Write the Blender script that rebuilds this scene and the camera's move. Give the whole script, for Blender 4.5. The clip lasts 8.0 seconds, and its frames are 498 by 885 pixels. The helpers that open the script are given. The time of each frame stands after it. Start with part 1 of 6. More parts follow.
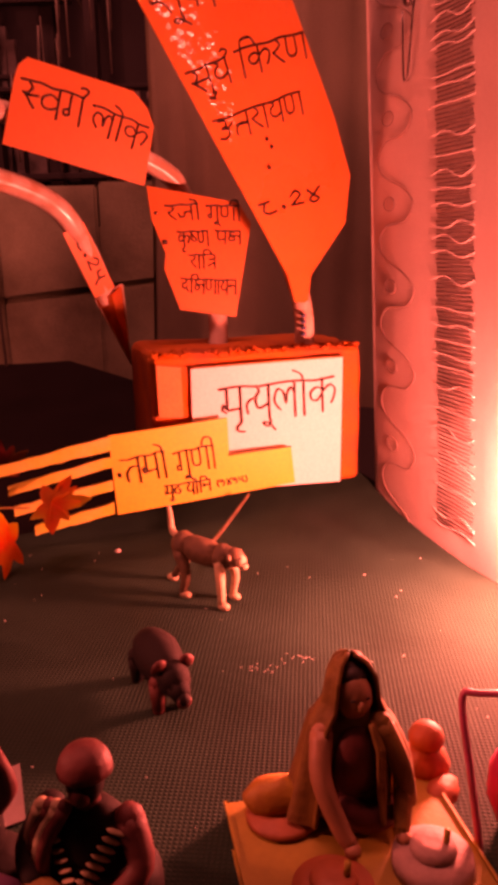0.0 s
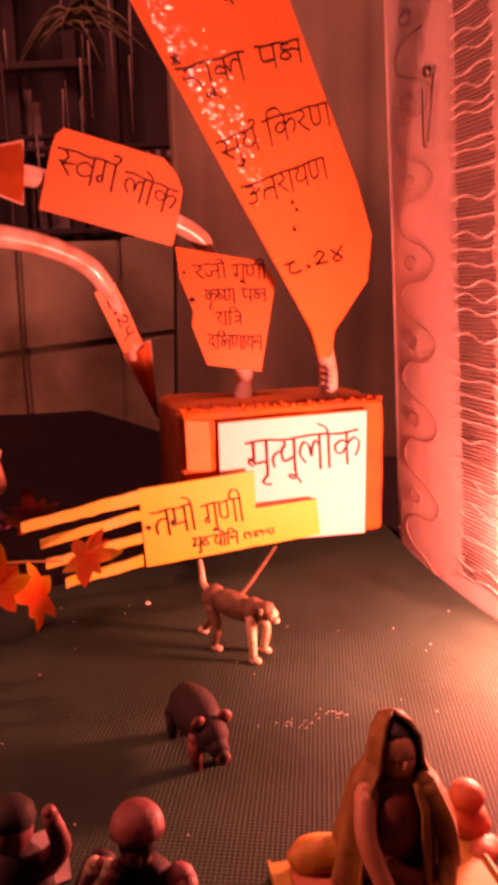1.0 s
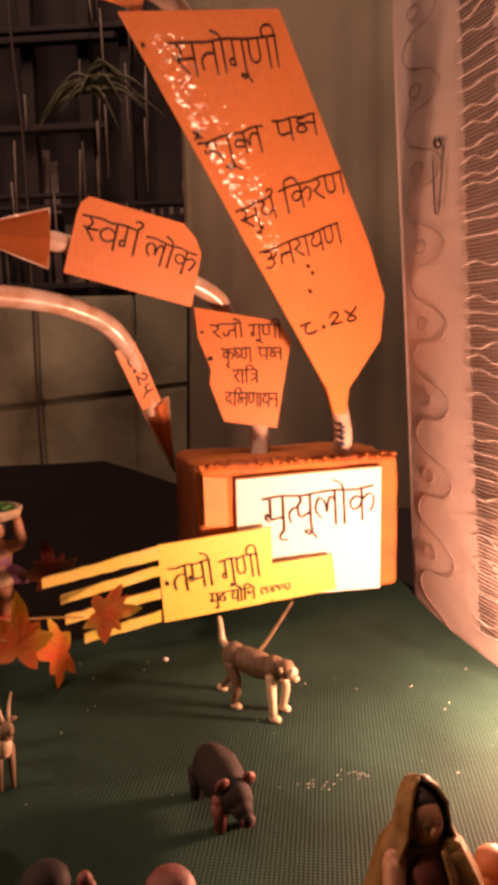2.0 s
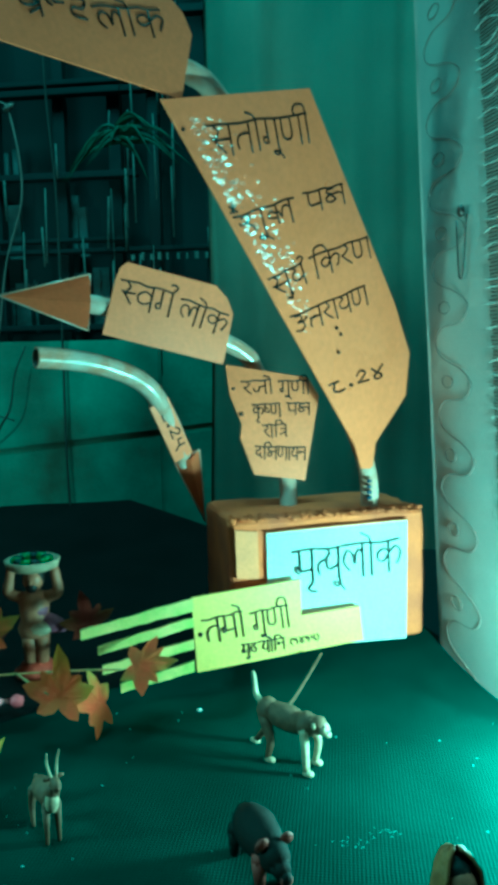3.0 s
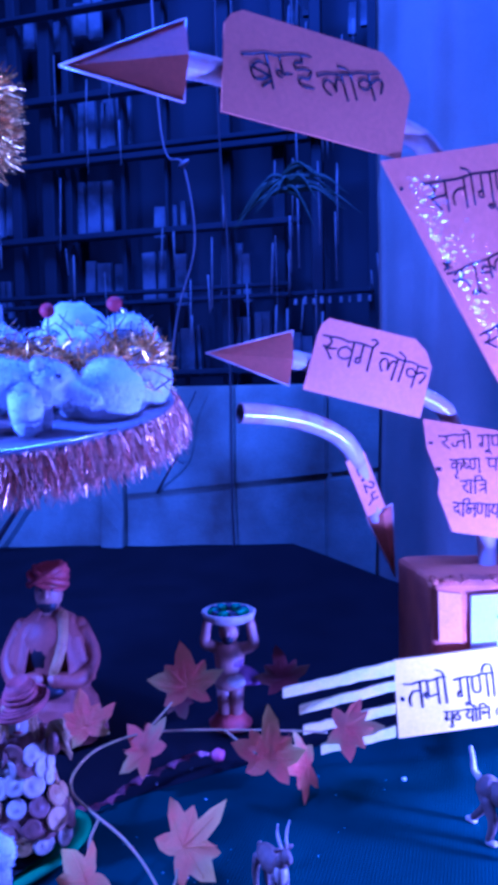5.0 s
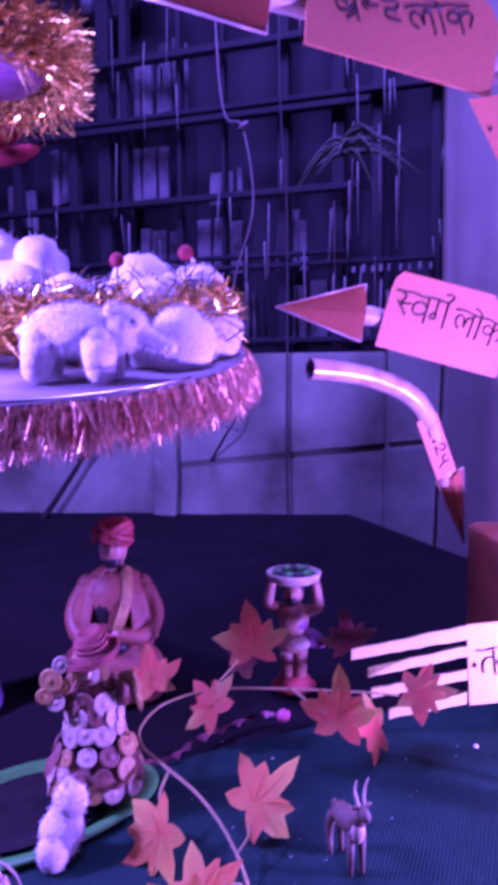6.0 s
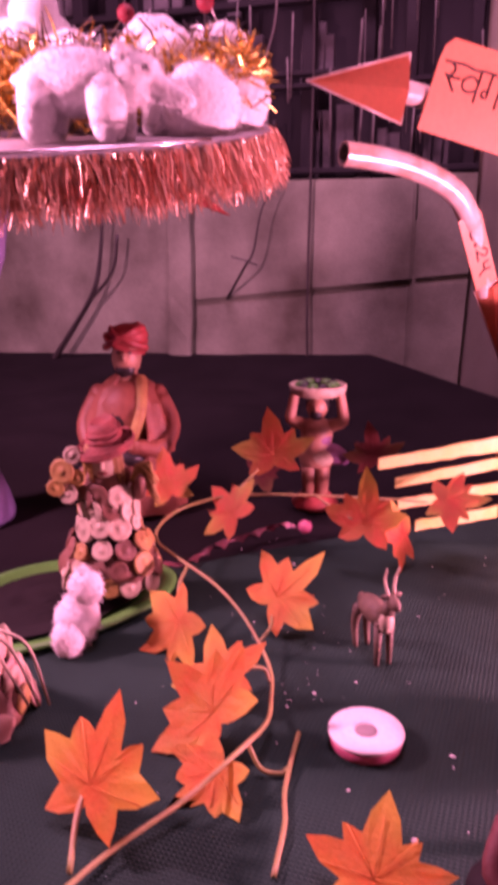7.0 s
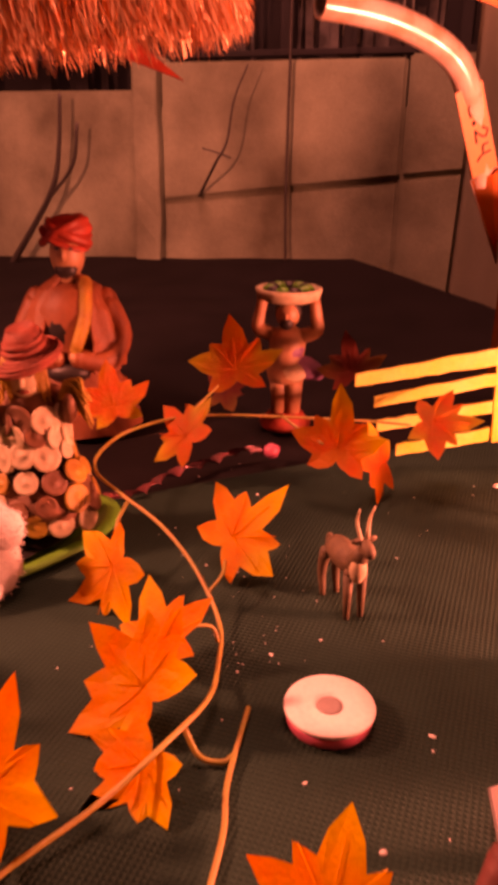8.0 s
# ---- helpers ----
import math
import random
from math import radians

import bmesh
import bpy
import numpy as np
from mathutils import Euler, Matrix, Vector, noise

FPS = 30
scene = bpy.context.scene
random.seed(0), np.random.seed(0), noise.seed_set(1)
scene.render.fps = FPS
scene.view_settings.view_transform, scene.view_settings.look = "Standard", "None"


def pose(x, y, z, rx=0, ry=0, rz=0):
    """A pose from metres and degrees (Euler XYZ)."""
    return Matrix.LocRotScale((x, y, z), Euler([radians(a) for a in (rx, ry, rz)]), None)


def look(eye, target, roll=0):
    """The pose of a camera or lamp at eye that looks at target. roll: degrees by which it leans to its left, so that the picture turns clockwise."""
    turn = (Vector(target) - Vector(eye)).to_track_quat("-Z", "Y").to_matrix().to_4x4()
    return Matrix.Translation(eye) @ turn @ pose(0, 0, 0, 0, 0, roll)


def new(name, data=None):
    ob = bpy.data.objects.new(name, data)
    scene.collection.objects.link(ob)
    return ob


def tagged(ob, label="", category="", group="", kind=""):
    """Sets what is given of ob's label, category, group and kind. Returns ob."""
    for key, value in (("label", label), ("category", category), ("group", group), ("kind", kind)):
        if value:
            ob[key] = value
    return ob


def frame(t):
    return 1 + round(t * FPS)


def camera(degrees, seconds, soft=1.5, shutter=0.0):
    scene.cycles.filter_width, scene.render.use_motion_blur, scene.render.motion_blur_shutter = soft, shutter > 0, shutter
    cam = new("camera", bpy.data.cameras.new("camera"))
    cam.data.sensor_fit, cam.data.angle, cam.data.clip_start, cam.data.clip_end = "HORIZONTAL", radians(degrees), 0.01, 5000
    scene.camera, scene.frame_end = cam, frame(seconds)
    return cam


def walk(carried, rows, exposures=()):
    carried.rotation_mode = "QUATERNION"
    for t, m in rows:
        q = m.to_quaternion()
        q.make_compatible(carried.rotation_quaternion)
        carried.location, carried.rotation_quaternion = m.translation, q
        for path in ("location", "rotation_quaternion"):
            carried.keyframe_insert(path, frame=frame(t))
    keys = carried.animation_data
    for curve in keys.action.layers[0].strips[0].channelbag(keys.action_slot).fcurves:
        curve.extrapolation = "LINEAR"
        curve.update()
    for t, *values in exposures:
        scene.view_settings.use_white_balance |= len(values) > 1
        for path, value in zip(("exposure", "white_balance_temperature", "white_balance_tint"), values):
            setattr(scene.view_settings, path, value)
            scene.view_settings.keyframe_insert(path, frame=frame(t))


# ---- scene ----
cam = camera(35.6, 8.0, soft=5.0, shutter=0.5)
PATH = [
    (0, (0.053, -0.023, 0.267), (-0.103, 1.905, -0.244), -0.7),
    (0.5, (0.048, -0.031, 0.27), (-0.127, 1.907, -0.194), -1.0),
    (1, (0.039, -0.035, 0.279), (-0.145, 1.915, -0.122), -1.0),
    (1.5, (0.033, -0.039, 0.286), (-0.169, 1.923, -0.047), -0.9),
    (1.7, (0.032, -0.041, 0.286), (-0.164, 1.925, -0.025), -1.0),
    (2.8, (0.021, -0.07, 0.325), (-0.208, 1.902, 0.088), -1.0),
    (3, (0.019, -0.072, 0.326), (-0.223, 1.901, 0.104), -1.0),
    (3.5, (0.004, -0.072, 0.336), (-0.309, 1.895, 0.153), -1.0),
    (4, (-0.013, -0.075, 0.345), (-0.403, 1.884, 0.235), -0.9),
    (4.5, (-0.034, -0.078, 0.353), (-0.51, 1.861, 0.242), -0.8),
    (4.7, (-0.042, -0.079, 0.354), (-0.562, 1.848, 0.229), -0.9),
    (5.8, (-0.072, -0.072, 0.325), (-0.715, 1.817, 0.186), -0.6),
    (6, (-0.08, -0.07, 0.326), (-0.752, 1.805, 0.143), -0.4),
    (6.5, (-0.1, -0.057, 0.295), (-0.82, 1.782, -0.021), -0.4),
    (7, (-0.102, -0.035, 0.259), (-0.785, 1.773, -0.254), 0.2),
    (7.5, (-0.098, -0.014, 0.249), (-0.751, 1.775, -0.363), 0.5),
    (8, (-0.113, 0.049, 0.238), (-0.732, 1.806, -0.491), 0.7),
]
# stops, kelvin and tint follow the colour-changing light
EXPOSURES = [(0, -0.45, 85000, 222), (0.5, -0.22, 72000, 216), (1.0, 0.0, 48000, 208), (1.5, 0.1, 34000, 202), (1.7, 0.1, 25000, 155), (2.8, 0.12, 2800, -70),
             (3.0, 0.18, 2650, -90), (3.5, -0.08, 2500, -94), (4.0, -0.05, 2350, -46), (4.5, 0.12, 2350, -6), (5.8, 0.45, 4600, 162), (6.0, 0.5, 4800, 176),
             (6.5, 0.78, 5600, 214), (7.0, 1.0, 7600, 190), (7.5, 1.0, 30000, 168), (8.0, 0.75, 65000, 163)]
AMBIENT, P_RIGHT, P_LEFT, P_BACKDROP = 0.05, 9.8, 12.6, 18.0
# smooth handheld path: seconds, eye, aim, lean
walk(cam, [(t, look(eye, target, roll)) for t, eye, target, roll in PATH], EXPOSURES)

# ---------------------------------------------------------------- light
world = bpy.data.worlds.new("night")
scene.world = world
world.use_nodes = True
world.node_tree.nodes["Background"].inputs[0].default_value = (0.55, 0.55, 0.65, 1)
world.node_tree.nodes["Background"].inputs[1].default_value = AMBIENT


def lamp(name, kind, at, aim, power, colour, size):
    data = bpy.data.lights.new(name, kind)
    data.energy, data.color = power, colour
    if kind == "AREA":
        data.size = size
    else:
        data.shadow_soft_size = size
    ob = new(name, data)
    ob.matrix_world = look(at, aim)
    return ob


lamp("led_flood_right", "POINT", (0.200, 0.490, 0.085), (0, 0.6, 0), P_RIGHT, (1.0, 0.74, 0.62), 0.018)
lamp("led_flood_left", "POINT", (-0.76, 0.20, 0.44), (-0.2, 0.6, 0), P_LEFT, (0.97, 0.83, 0.70), 0.035)
# added overhead fill, no real fixture: brightens the grey curtain and slab wall
lamp("backdrop_fill_light", "AREA", (-0.35, 0.70, 2.05), (-0.30, 1.60, 0.30), P_BACKDROP, (1.0, 0.93, 0.86), 0.7)

# ---------------------------------------------------------------- materials


def material(name, base, rough=0.6, metal=0.0, vary=0.25, scale=30.0, bump=0.15, fine=300.0, second=None, coat=0.0, specular=0.5, sub=0.0, island=0.0):
    m = bpy.data.materials.new(name)
    m.use_nodes = True
    nt = m.node_tree
    n, l = nt.nodes, nt.links
    b = n["Principled BSDF"]
    tc = n.new("ShaderNodeTexCoord")
    n1 = n.new("ShaderNodeTexNoise")
    n1.inputs["Scale"].default_value, n1.inputs["Detail"].default_value = scale, 5
    n2 = n.new("ShaderNodeTexNoise")
    n2.inputs["Scale"].default_value, n2.inputs["Detail"].default_value = fine, 3
    l.new(tc.outputs["Object"], n1.inputs["Vector"])
    l.new(tc.outputs["Object"], n2.inputs["Vector"])
    ramp = n.new("ShaderNodeValToRGB")
    other = second or tuple(c * (1 - vary) for c in base)
    ramp.color_ramp.elements[0].position, ramp.color_ramp.elements[1].position = 0.34, 0.66
    ramp.color_ramp.elements[0].color, ramp.color_ramp.elements[1].color = (*other, 1), (*base, 1)
    l.new(n1.outputs["Fac"], ramp.inputs["Fac"])
    mix = n.new("ShaderNodeMix")
    mix.data_type, mix.blend_type = "RGBA", "MULTIPLY"
    mix.inputs[0].default_value = 0.35
    l.new(ramp.outputs["Color"], mix.inputs[6])
    l.new(n2.outputs["Color"], mix.inputs[7])
    grey = n.new("ShaderNodeRGBToBW")
    l.new(n2.outputs["Color"], grey.inputs[0])
    l.new(grey.outputs[0], mix.inputs[7])
    out = mix.outputs[2]
    if island:
        oi = n.new("ShaderNodeNewGeometry")
        hv = n.new("ShaderNodeHueSaturation")
        mr = n.new("ShaderNodeMapRange")
        mr.inputs[3].default_value, mr.inputs[4].default_value = 1 - island, 1 + island
        l.new(oi.outputs["Random Per Island"], mr.inputs[0])
        l.new(mr.outputs[0], hv.inputs["Value"])
        l.new(out, hv.inputs["Color"])
        out = hv.outputs[0]
    l.new(out, b.inputs["Base Color"])
    rr = n.new("ShaderNodeMapRange")
    rr.inputs[3].default_value, rr.inputs[4].default_value = max(0.03, rough - 0.12), min(1, rough + 0.12)
    l.new(n1.outputs["Fac"], rr.inputs[0])
    l.new(rr.outputs[0], b.inputs["Roughness"])
    b.inputs["Metallic"].default_value = metal
    b.inputs["Specular IOR Level"].default_value = specular
    b.inputs["Coat Weight"].default_value = coat
    b.inputs["Coat Roughness"].default_value = 0.12
    if sub:
        b.inputs["Subsurface Weight"].default_value = sub
        b.inputs["Subsurface Radius"].default_value = (0.006, 0.006, 0.006)
    bp = n.new("ShaderNodeBump")
    bp.inputs["Strength"].default_value, bp.inputs["Distance"].default_value = bump, 0.001
    l.new(n2.outputs["Fac"], bp.inputs["Height"])
    l.new(bp.outputs[0], b.inputs["Normal"])
    return m


def woven(name, base, second, pitch):
    """A net mat: two crossing ribs, with dark gaps between them."""
    m = material(name, base, 0.75, 0, 0.3, 9, 0.1, 500, second, specular=0.07)
    n, l = m.node_tree.nodes, m.node_tree.links
    b = n["Principled BSDF"]
    tc = n.new("ShaderNodeTexCoord")
    waves = []
    for axis in ("X", "Y"):
        w = n.new("ShaderNodeTexWave")
        w.bands_direction = axis
        w.inputs["Scale"].default_value = 0.314 / pitch
        w.inputs["Distortion"].default_value = 0.6
        w.inputs["Detail Scale"].default_value = 0.3
        l.new(tc.outputs["Object"], w.inputs["Vector"])
        waves.append(w)
    mul = n.new("ShaderNodeMath")
    mul.operation = "MULTIPLY"
    l.new(waves[0].outputs["Fac"], mul.inputs[0])
    l.new(waves[1].outputs["Fac"], mul.inputs[1])
    bp = n.new("ShaderNodeBump")
    bp.inputs["Strength"].default_value, bp.inputs["Distance"].default_value = 0.50, 0.0012
    l.new(mul.outputs[0], bp.inputs["Height"])
    l.new(bp.outputs[0], b.inputs["Normal"])
    return m


MAT = woven("green_net_mat", (0.0115, 0.046, 0.036), (0.006, 0.026, 0.020), 0.0026)
BLACK = material("black_cloth", (0.011, 0.009, 0.010), 0.95, 0, 0.4, 12, 0.5, 700, specular=0.12)
ORANGE = material("orange_card", (0.86, 0.30, 0.12), 0.5, 0, 0.10, 9, 0.12, 220, coat=0.08)
ORANGE_TAPED = material("taped_orange_card", (0.86, 0.30, 0.12), 0.30, 0, 0.10, 9, 0.45, 160, coat=0.8)
YELLOW = material("yellow_card", (0.86, 0.62, 0.14), 0.55, 0, 0.12, 14, 0.1, 300)
YELLOW_EDGE = material("worn_yellow_strip", (0.82, 0.64, 0.22), 0.6, 0, 0.3, 40, 0.4, 300, (0.55, 0.55, 0.10))
PAPER = material("white_paper", (0.83, 0.81, 0.78), 0.6, 0, 0.06, 12, 0.08, 400)
FOAM = material("orange_painted_foam", (0.66, 0.21, 0.06), 0.85, 0, 0.35, 22, 0.9, 420, (0.42, 0.13, 0.05))
FOAM_PALE = material("orange_paper_patch", (0.80, 0.34, 0.14), 0.7, 0, 0.2, 30, 0.5, 300)
INK = material("black_marker_ink", (0.018, 0.013, 0.012), 0.45, 0, 0.3, 80, 0.05)
PVC = material("taped_white_pipe", (0.80, 0.68, 0.60), 0.28, 0, 0.22, 40, 0.6, 70, (0.62, 0.40, 0.28), coat=0.5)
PVC_IN = material("pipe_bore", (0.30, 0.27, 0.25), 0.5)
BLUE_MARK = material("blue_print", (0.06, 0.08, 0.16), 0.5)
GREY_CURTAIN = material("grey_curtain", (0.52, 0.50, 0.39), 0.8, 0, 0.25, 5, 0.25, 500)
LACE = material("pale_lace_curtain", (0.82, 0.73, 0.69), 0.75, 0, 0.10, 20, 0.5, 700)
LACE_LINE = material("lace_embroidery", (0.30, 0.22, 0.20), 0.8, 0, 0.3, 200)
LACE_GAP = material("openwork_shadow_thread", (0.13, 0.09, 0.08), 0.85, 0, 0.3, 300)
STEEL = material("dull_steel", (0.16, 0.14, 0.14), 0.35, 0.9, 0.3, 200)
CONCRETE = material("concrete_slab", (0.36, 0.39, 0.29), 0.9, 0, 0.3, 5, 0.7, 200, (0.09, 0.085, 0.055))
DARKWOOD = material("dark_wood", (0.014, 0.012, 0.016), 0.8, 0, 0.4, 15, 0.4)
PALEBOARD = material("pale_board", (0.18, 0.17, 0.175), 0.8, 0, 0.5, 14, 0.4, 160, (0.02, 0.019, 0.02))
STICK = material("bleached_stick", (0.26, 0.24, 0.22), 0.7, 0, 0.4, 60)
WIRE = material("thin_cable", (0.05, 0.042, 0.04), 0.5)
WIRE_PALE = material("pale_string", (0.24, 0.20, 0.18), 0.6)
ROOM = material("dim_plaster", (0.05, 0.046, 0.045), 0.9, 0, 0.3, 2)
GRASS = material("dry_palm_leaf", (0.05, 0.065, 0.03), 0.6, 0, 0.3, 60)
LEAF = material("orange_fabric_leaf", (0.84, 0.26, 0.04), 0.65, 0, 0.2, 60, 0.4, 500, (0.72, 0.33, 0.03), island=0.12)
LEAF_RED = material("red_fabric_leaf", (0.78, 0.15, 0.045), 0.65, 0, 0.2, 60, 0.4, 500, (0.62, 0.20, 0.03))
LEAF_DARK = material("dark_red_fabric_leaf", (0.22, 0.035, 0.02), 0.7, 0, 0.3, 60, 0.4, 500)
for cloth, tip in ((LEAF, (0.62, 0.44, 0.05)), (LEAF_RED, (0.52, 0.40, 0.06)), (LEAF_DARK, (0.20, 0.10, 0.03))):
    # dyed lobes run to yellow-green
    n, l = cloth.node_tree.nodes, cloth.node_tree.links
    b = n["Principled BSDF"]
    dye, at = n.new("ShaderNodeMix"), n.new("ShaderNodeAttribute")
    dye.data_type, at.attribute_name = "RGBA", "tint"
    l.new(at.outputs["Fac"], dye.inputs[0])
    l.new(b.inputs["Base Color"].links[0].from_socket, dye.inputs[6])
    dye.inputs[7].default_value = (*tip, 1)
    l.new(dye.outputs[2], b.inputs["Base Color"])
VINE = material("brown_vine_stem", (0.40, 0.23, 0.09), 0.5, 0, 0.3, 90, 0.3, 500, (0.30, 0.26, 0.07))
PINK = material("pink_bead", (0.80, 0.20, 0.28), 0.4)
FOIL = material("pink_foil", (0.75, 0.34, 0.36), 0.2, 0.8, 0.3, 120, 0.6, 300)
CHALK = material("white_crumb", (0.8, 0.77, 0.72), 0.8)
GREEN = material("green_plastic_tray", (0.03, 0.30, 0.05), 0.35, 0, 0.3, 30)
COTTON = material("cotton_wool", (0.86, 0.84, 0.82), 0.95, 0, 0.08, 30, 1.0, 300, sub=0.3)
GOLD = material("gold_tinsel", (0.92, 0.62, 0.13), 0.25, 0.85, 0.3, 60, 0.2, 300, (0.90, 0.55, 0.10), island=0.45)
COPPER = material("pink_gold_fringe", (0.93, 0.58, 0.38), 0.34, 0.6, 0.3, 60, 0.2, 300, (0.86, 0.42, 0.26), island=0.4)
SILVER = material("silver_tinsel", (0.75, 0.72, 0.72), 0.2, 0.95, 0.3, 60, island=0.3)
BERRY = material("red_berry", (0.36, 0.03, 0.025), 0.7)
PLATE = material("grey_plate", (0.36, 0.31, 0.30), 0.6, 0, 0.3, 18)
PEDESTAL = material("lilac_pedestal", (0.28, 0.22, 0.44), 0.35, 0, 0.2, 12)
SKIN = material("painted_clay_skin", (0.46, 0.24, 0.14), 0.5, 0, 0.2, 80)
HAIR = material("painted_black", (0.02, 0.016, 0.016), 0.5)
CLAY_RED = material("painted_red_clay", (0.46, 0.08, 0.05), 0.55, 0, 0.3, 60)
CLAY_BROWN = material("painted_brown_clay", (0.28, 0.12, 0.07), 0.6, 0, 0.4, 70, 0.3)
CLAY_MAUVE = material("painted_mauve_clay", (0.32, 0.14, 0.26), 0.55, 0, 0.3, 60)
CLAY_DARK = material("painted_dark_clay", (0.017, 0.014, 0.013), 0.75, 0, 0.4, 70, specular=0.2)
CLAY_CREAM = material("painted_cream_clay", (0.62, 0.50, 0.34), 0.6, 0, 0.35, 90, 0.3)
OCHRE = material("painted_ochre_cloth", (0.48, 0.30, 0.07), 0.6, 0, 0.35, 70, 0.3, 300, (0.36, 0.17, 0.05))
PETAL = material("pink_cream_petal", (0.66, 0.34, 0.28), 0.7, 0, 0.3, 60, 0.3, 300, (0.62, 0.46, 0.30))
FUR = material("tan_fur_paint", (0.16, 0.105, 0.060), 0.7, 0, 0.4, 130, 0.4)
BOARD = material("yellow_board", (0.40, 0.28, 0.07), 0.6, 0, 0.25, 25, 0.2)
STONE = material("pink_grey_stone", (0.42, 0.30, 0.27), 0.7, 0, 0.3, 60, 0.4)
# red and ochre paints darkened to stand in for shade on the front figures
RED_SHADED = material("shaded_red_paint", (0.17, 0.045, 0.035), 0.65, 0, 0.4, 70, 0.3)
OCHRE_SHADED = material("shaded_ochre_paint", (0.28, 0.165, 0.045), 0.7, 0, 0.45, 50, 0.5, 300, (0.17, 0.085, 0.03))
HAT = material("brick_red_straw", (0.36, 0.085, 0.055), 0.8, 0, 0.4, 120, 0.6)
ROBE = material("orange_brown_paint", (0.28, 0.085, 0.038), 0.6, 0, 0.45, 60, 0.4, 300, (0.24, 0.07, 0.035))
TERRACOTTA = material("terracotta", (0.48, 0.17, 0.08), 0.6, 0, 0.3, 60, 0.2)



def clear_tape():
    """Clear crinkled tape: mostly see-through, with a glossy skin."""
    m = bpy.data.materials.new("clear_tape")
    m.use_nodes = True
    n, l = m.node_tree.nodes, m.node_tree.links
    n.remove(n["Principled BSDF"])
    gl, tr, mx = n.new("ShaderNodeBsdfGlossy"), n.new("ShaderNodeBsdfTransparent"), n.new("ShaderNodeMixShader")
    gl.inputs["Roughness"].default_value = 0.22
    gl.inputs["Color"].default_value = (0.9, 0.9, 0.9, 1)
    tr.inputs["Color"].default_value = (0.95, 0.95, 0.95, 1)
    mx.inputs[0].default_value = 0.20
    tc, no, bp = n.new("ShaderNodeTexCoord"), n.new("ShaderNodeTexNoise"), n.new("ShaderNodeBump")
    no.inputs["Scale"].default_value = 330
    bp.inputs["Strength"].default_value, bp.inputs["Distance"].default_value = 0.8, 0.002
    l.new(tc.outputs["Object"], no.inputs["Vector"])
    l.new(no.outputs["Fac"], bp.inputs["Height"])
    l.new(bp.outputs[0], gl.inputs["Normal"])
    l.new(tr.outputs[0], mx.inputs[1])
    l.new(gl.outputs[0], mx.inputs[2])
    l.new(mx.outputs[0], n["Material Output"].inputs["Surface"])
    return m


TAPE = clear_tape()

# ---------------------------------------------------------------- helpers
ORIGIN = {}
PLANE = {}
V = Vector


def mesh_of(bm, origin, mats, smooth=True, name="mesh"):
    for v in bm.verts:
        v.co -= origin
    me = bpy.data.meshes.new(name)
    bm.to_mesh(me)
    bm.free()
    for m in mats if isinstance(mats, (list, tuple)) else [mats]:
        me.materials.append(m)
    if smooth:
        me.polygons.foreach_set("use_smooth", [True] * len(me.polygons))
    return me


def thing(name, label, category, base, group="", kind=""):
    ob = new(name)
    ob.location = base
    ob.empty_display_size = 0.01
    ORIGIN[ob.name] = V(base)
    return tagged(ob, label, category, group, kind)


def solo(name, bm, mats, label, category, base, group="", kind="", smooth=True):
    """One thing in one mesh, in world measures, with its origin at base."""
    ob = new(name, mesh_of(bm, V(base), mats, smooth, name))
    ob.location = base
    ORIGIN[ob.name] = V(base)
    return tagged(ob, label, category, group, kind)


def part(name, bm, mats, parent, label="", smooth=True, kind=""):
    o = ORIGIN[parent.name]
    ob = new(name, mesh_of(bm, o, mats, smooth, name))
    ob.parent = parent
    ORIGIN[ob.name] = o
    return tagged(ob, label, kind=kind)


def spline(pts, steps=6):
    """A smooth line through pts."""
    pts = [V(p) for p in pts]
    if len(pts) < 3:
        return pts
    ext = [pts[0] * 2 - pts[1]] + pts + [pts[-1] * 2 - pts[-2]]
    out = []
    for i in range(1, len(ext) - 2):
        a, b, c, d = ext[i - 1:i + 3]
        for s in range(steps):
            t = s / steps
            out.append(0.5 * ((2 * b) + (c - a) * t + (2 * a - 5 * b + 4 * c - d) * t * t + (3 * b - a - 3 * c + d) * t ** 3))
    out.append(pts[-1])
    return out


def tube(bm, pts, radius, sides=8, mat=0, caps=True):
    """Sweep a round section along pts; radius is a number or one for each point."""
    pts = [V(p) for p in pts]
    rads = radius if isinstance(radius, (list, tuple)) else [radius] * len(pts)
    rings, side = [], None
    for i, p in enumerate(pts):
        d = (pts[min(i + 1, len(pts) - 1)] - pts[max(i - 1, 0)]).normalized()
        if side is None:
            side = d.orthogonal().normalized()
        side = (side - d * side.dot(d)).normalized()
        up = d.cross(side)
        rings.append([bm.verts.new(p + (side * math.cos(2 * math.pi * k / sides) + up * math.sin(2 * math.pi * k / sides)) * rads[i]) for k in range(sides)])
    for a, b in zip(rings, rings[1:]):
        for k in range(sides):
            bm.faces.new((a[k], a[(k + 1) % sides], b[(k + 1) % sides], b[k])).material_index = mat
    if caps:
        bm.faces.new(rings[0][::-1]).material_index = mat
        bm.faces.new(rings[-1]).material_index = mat
    return rings


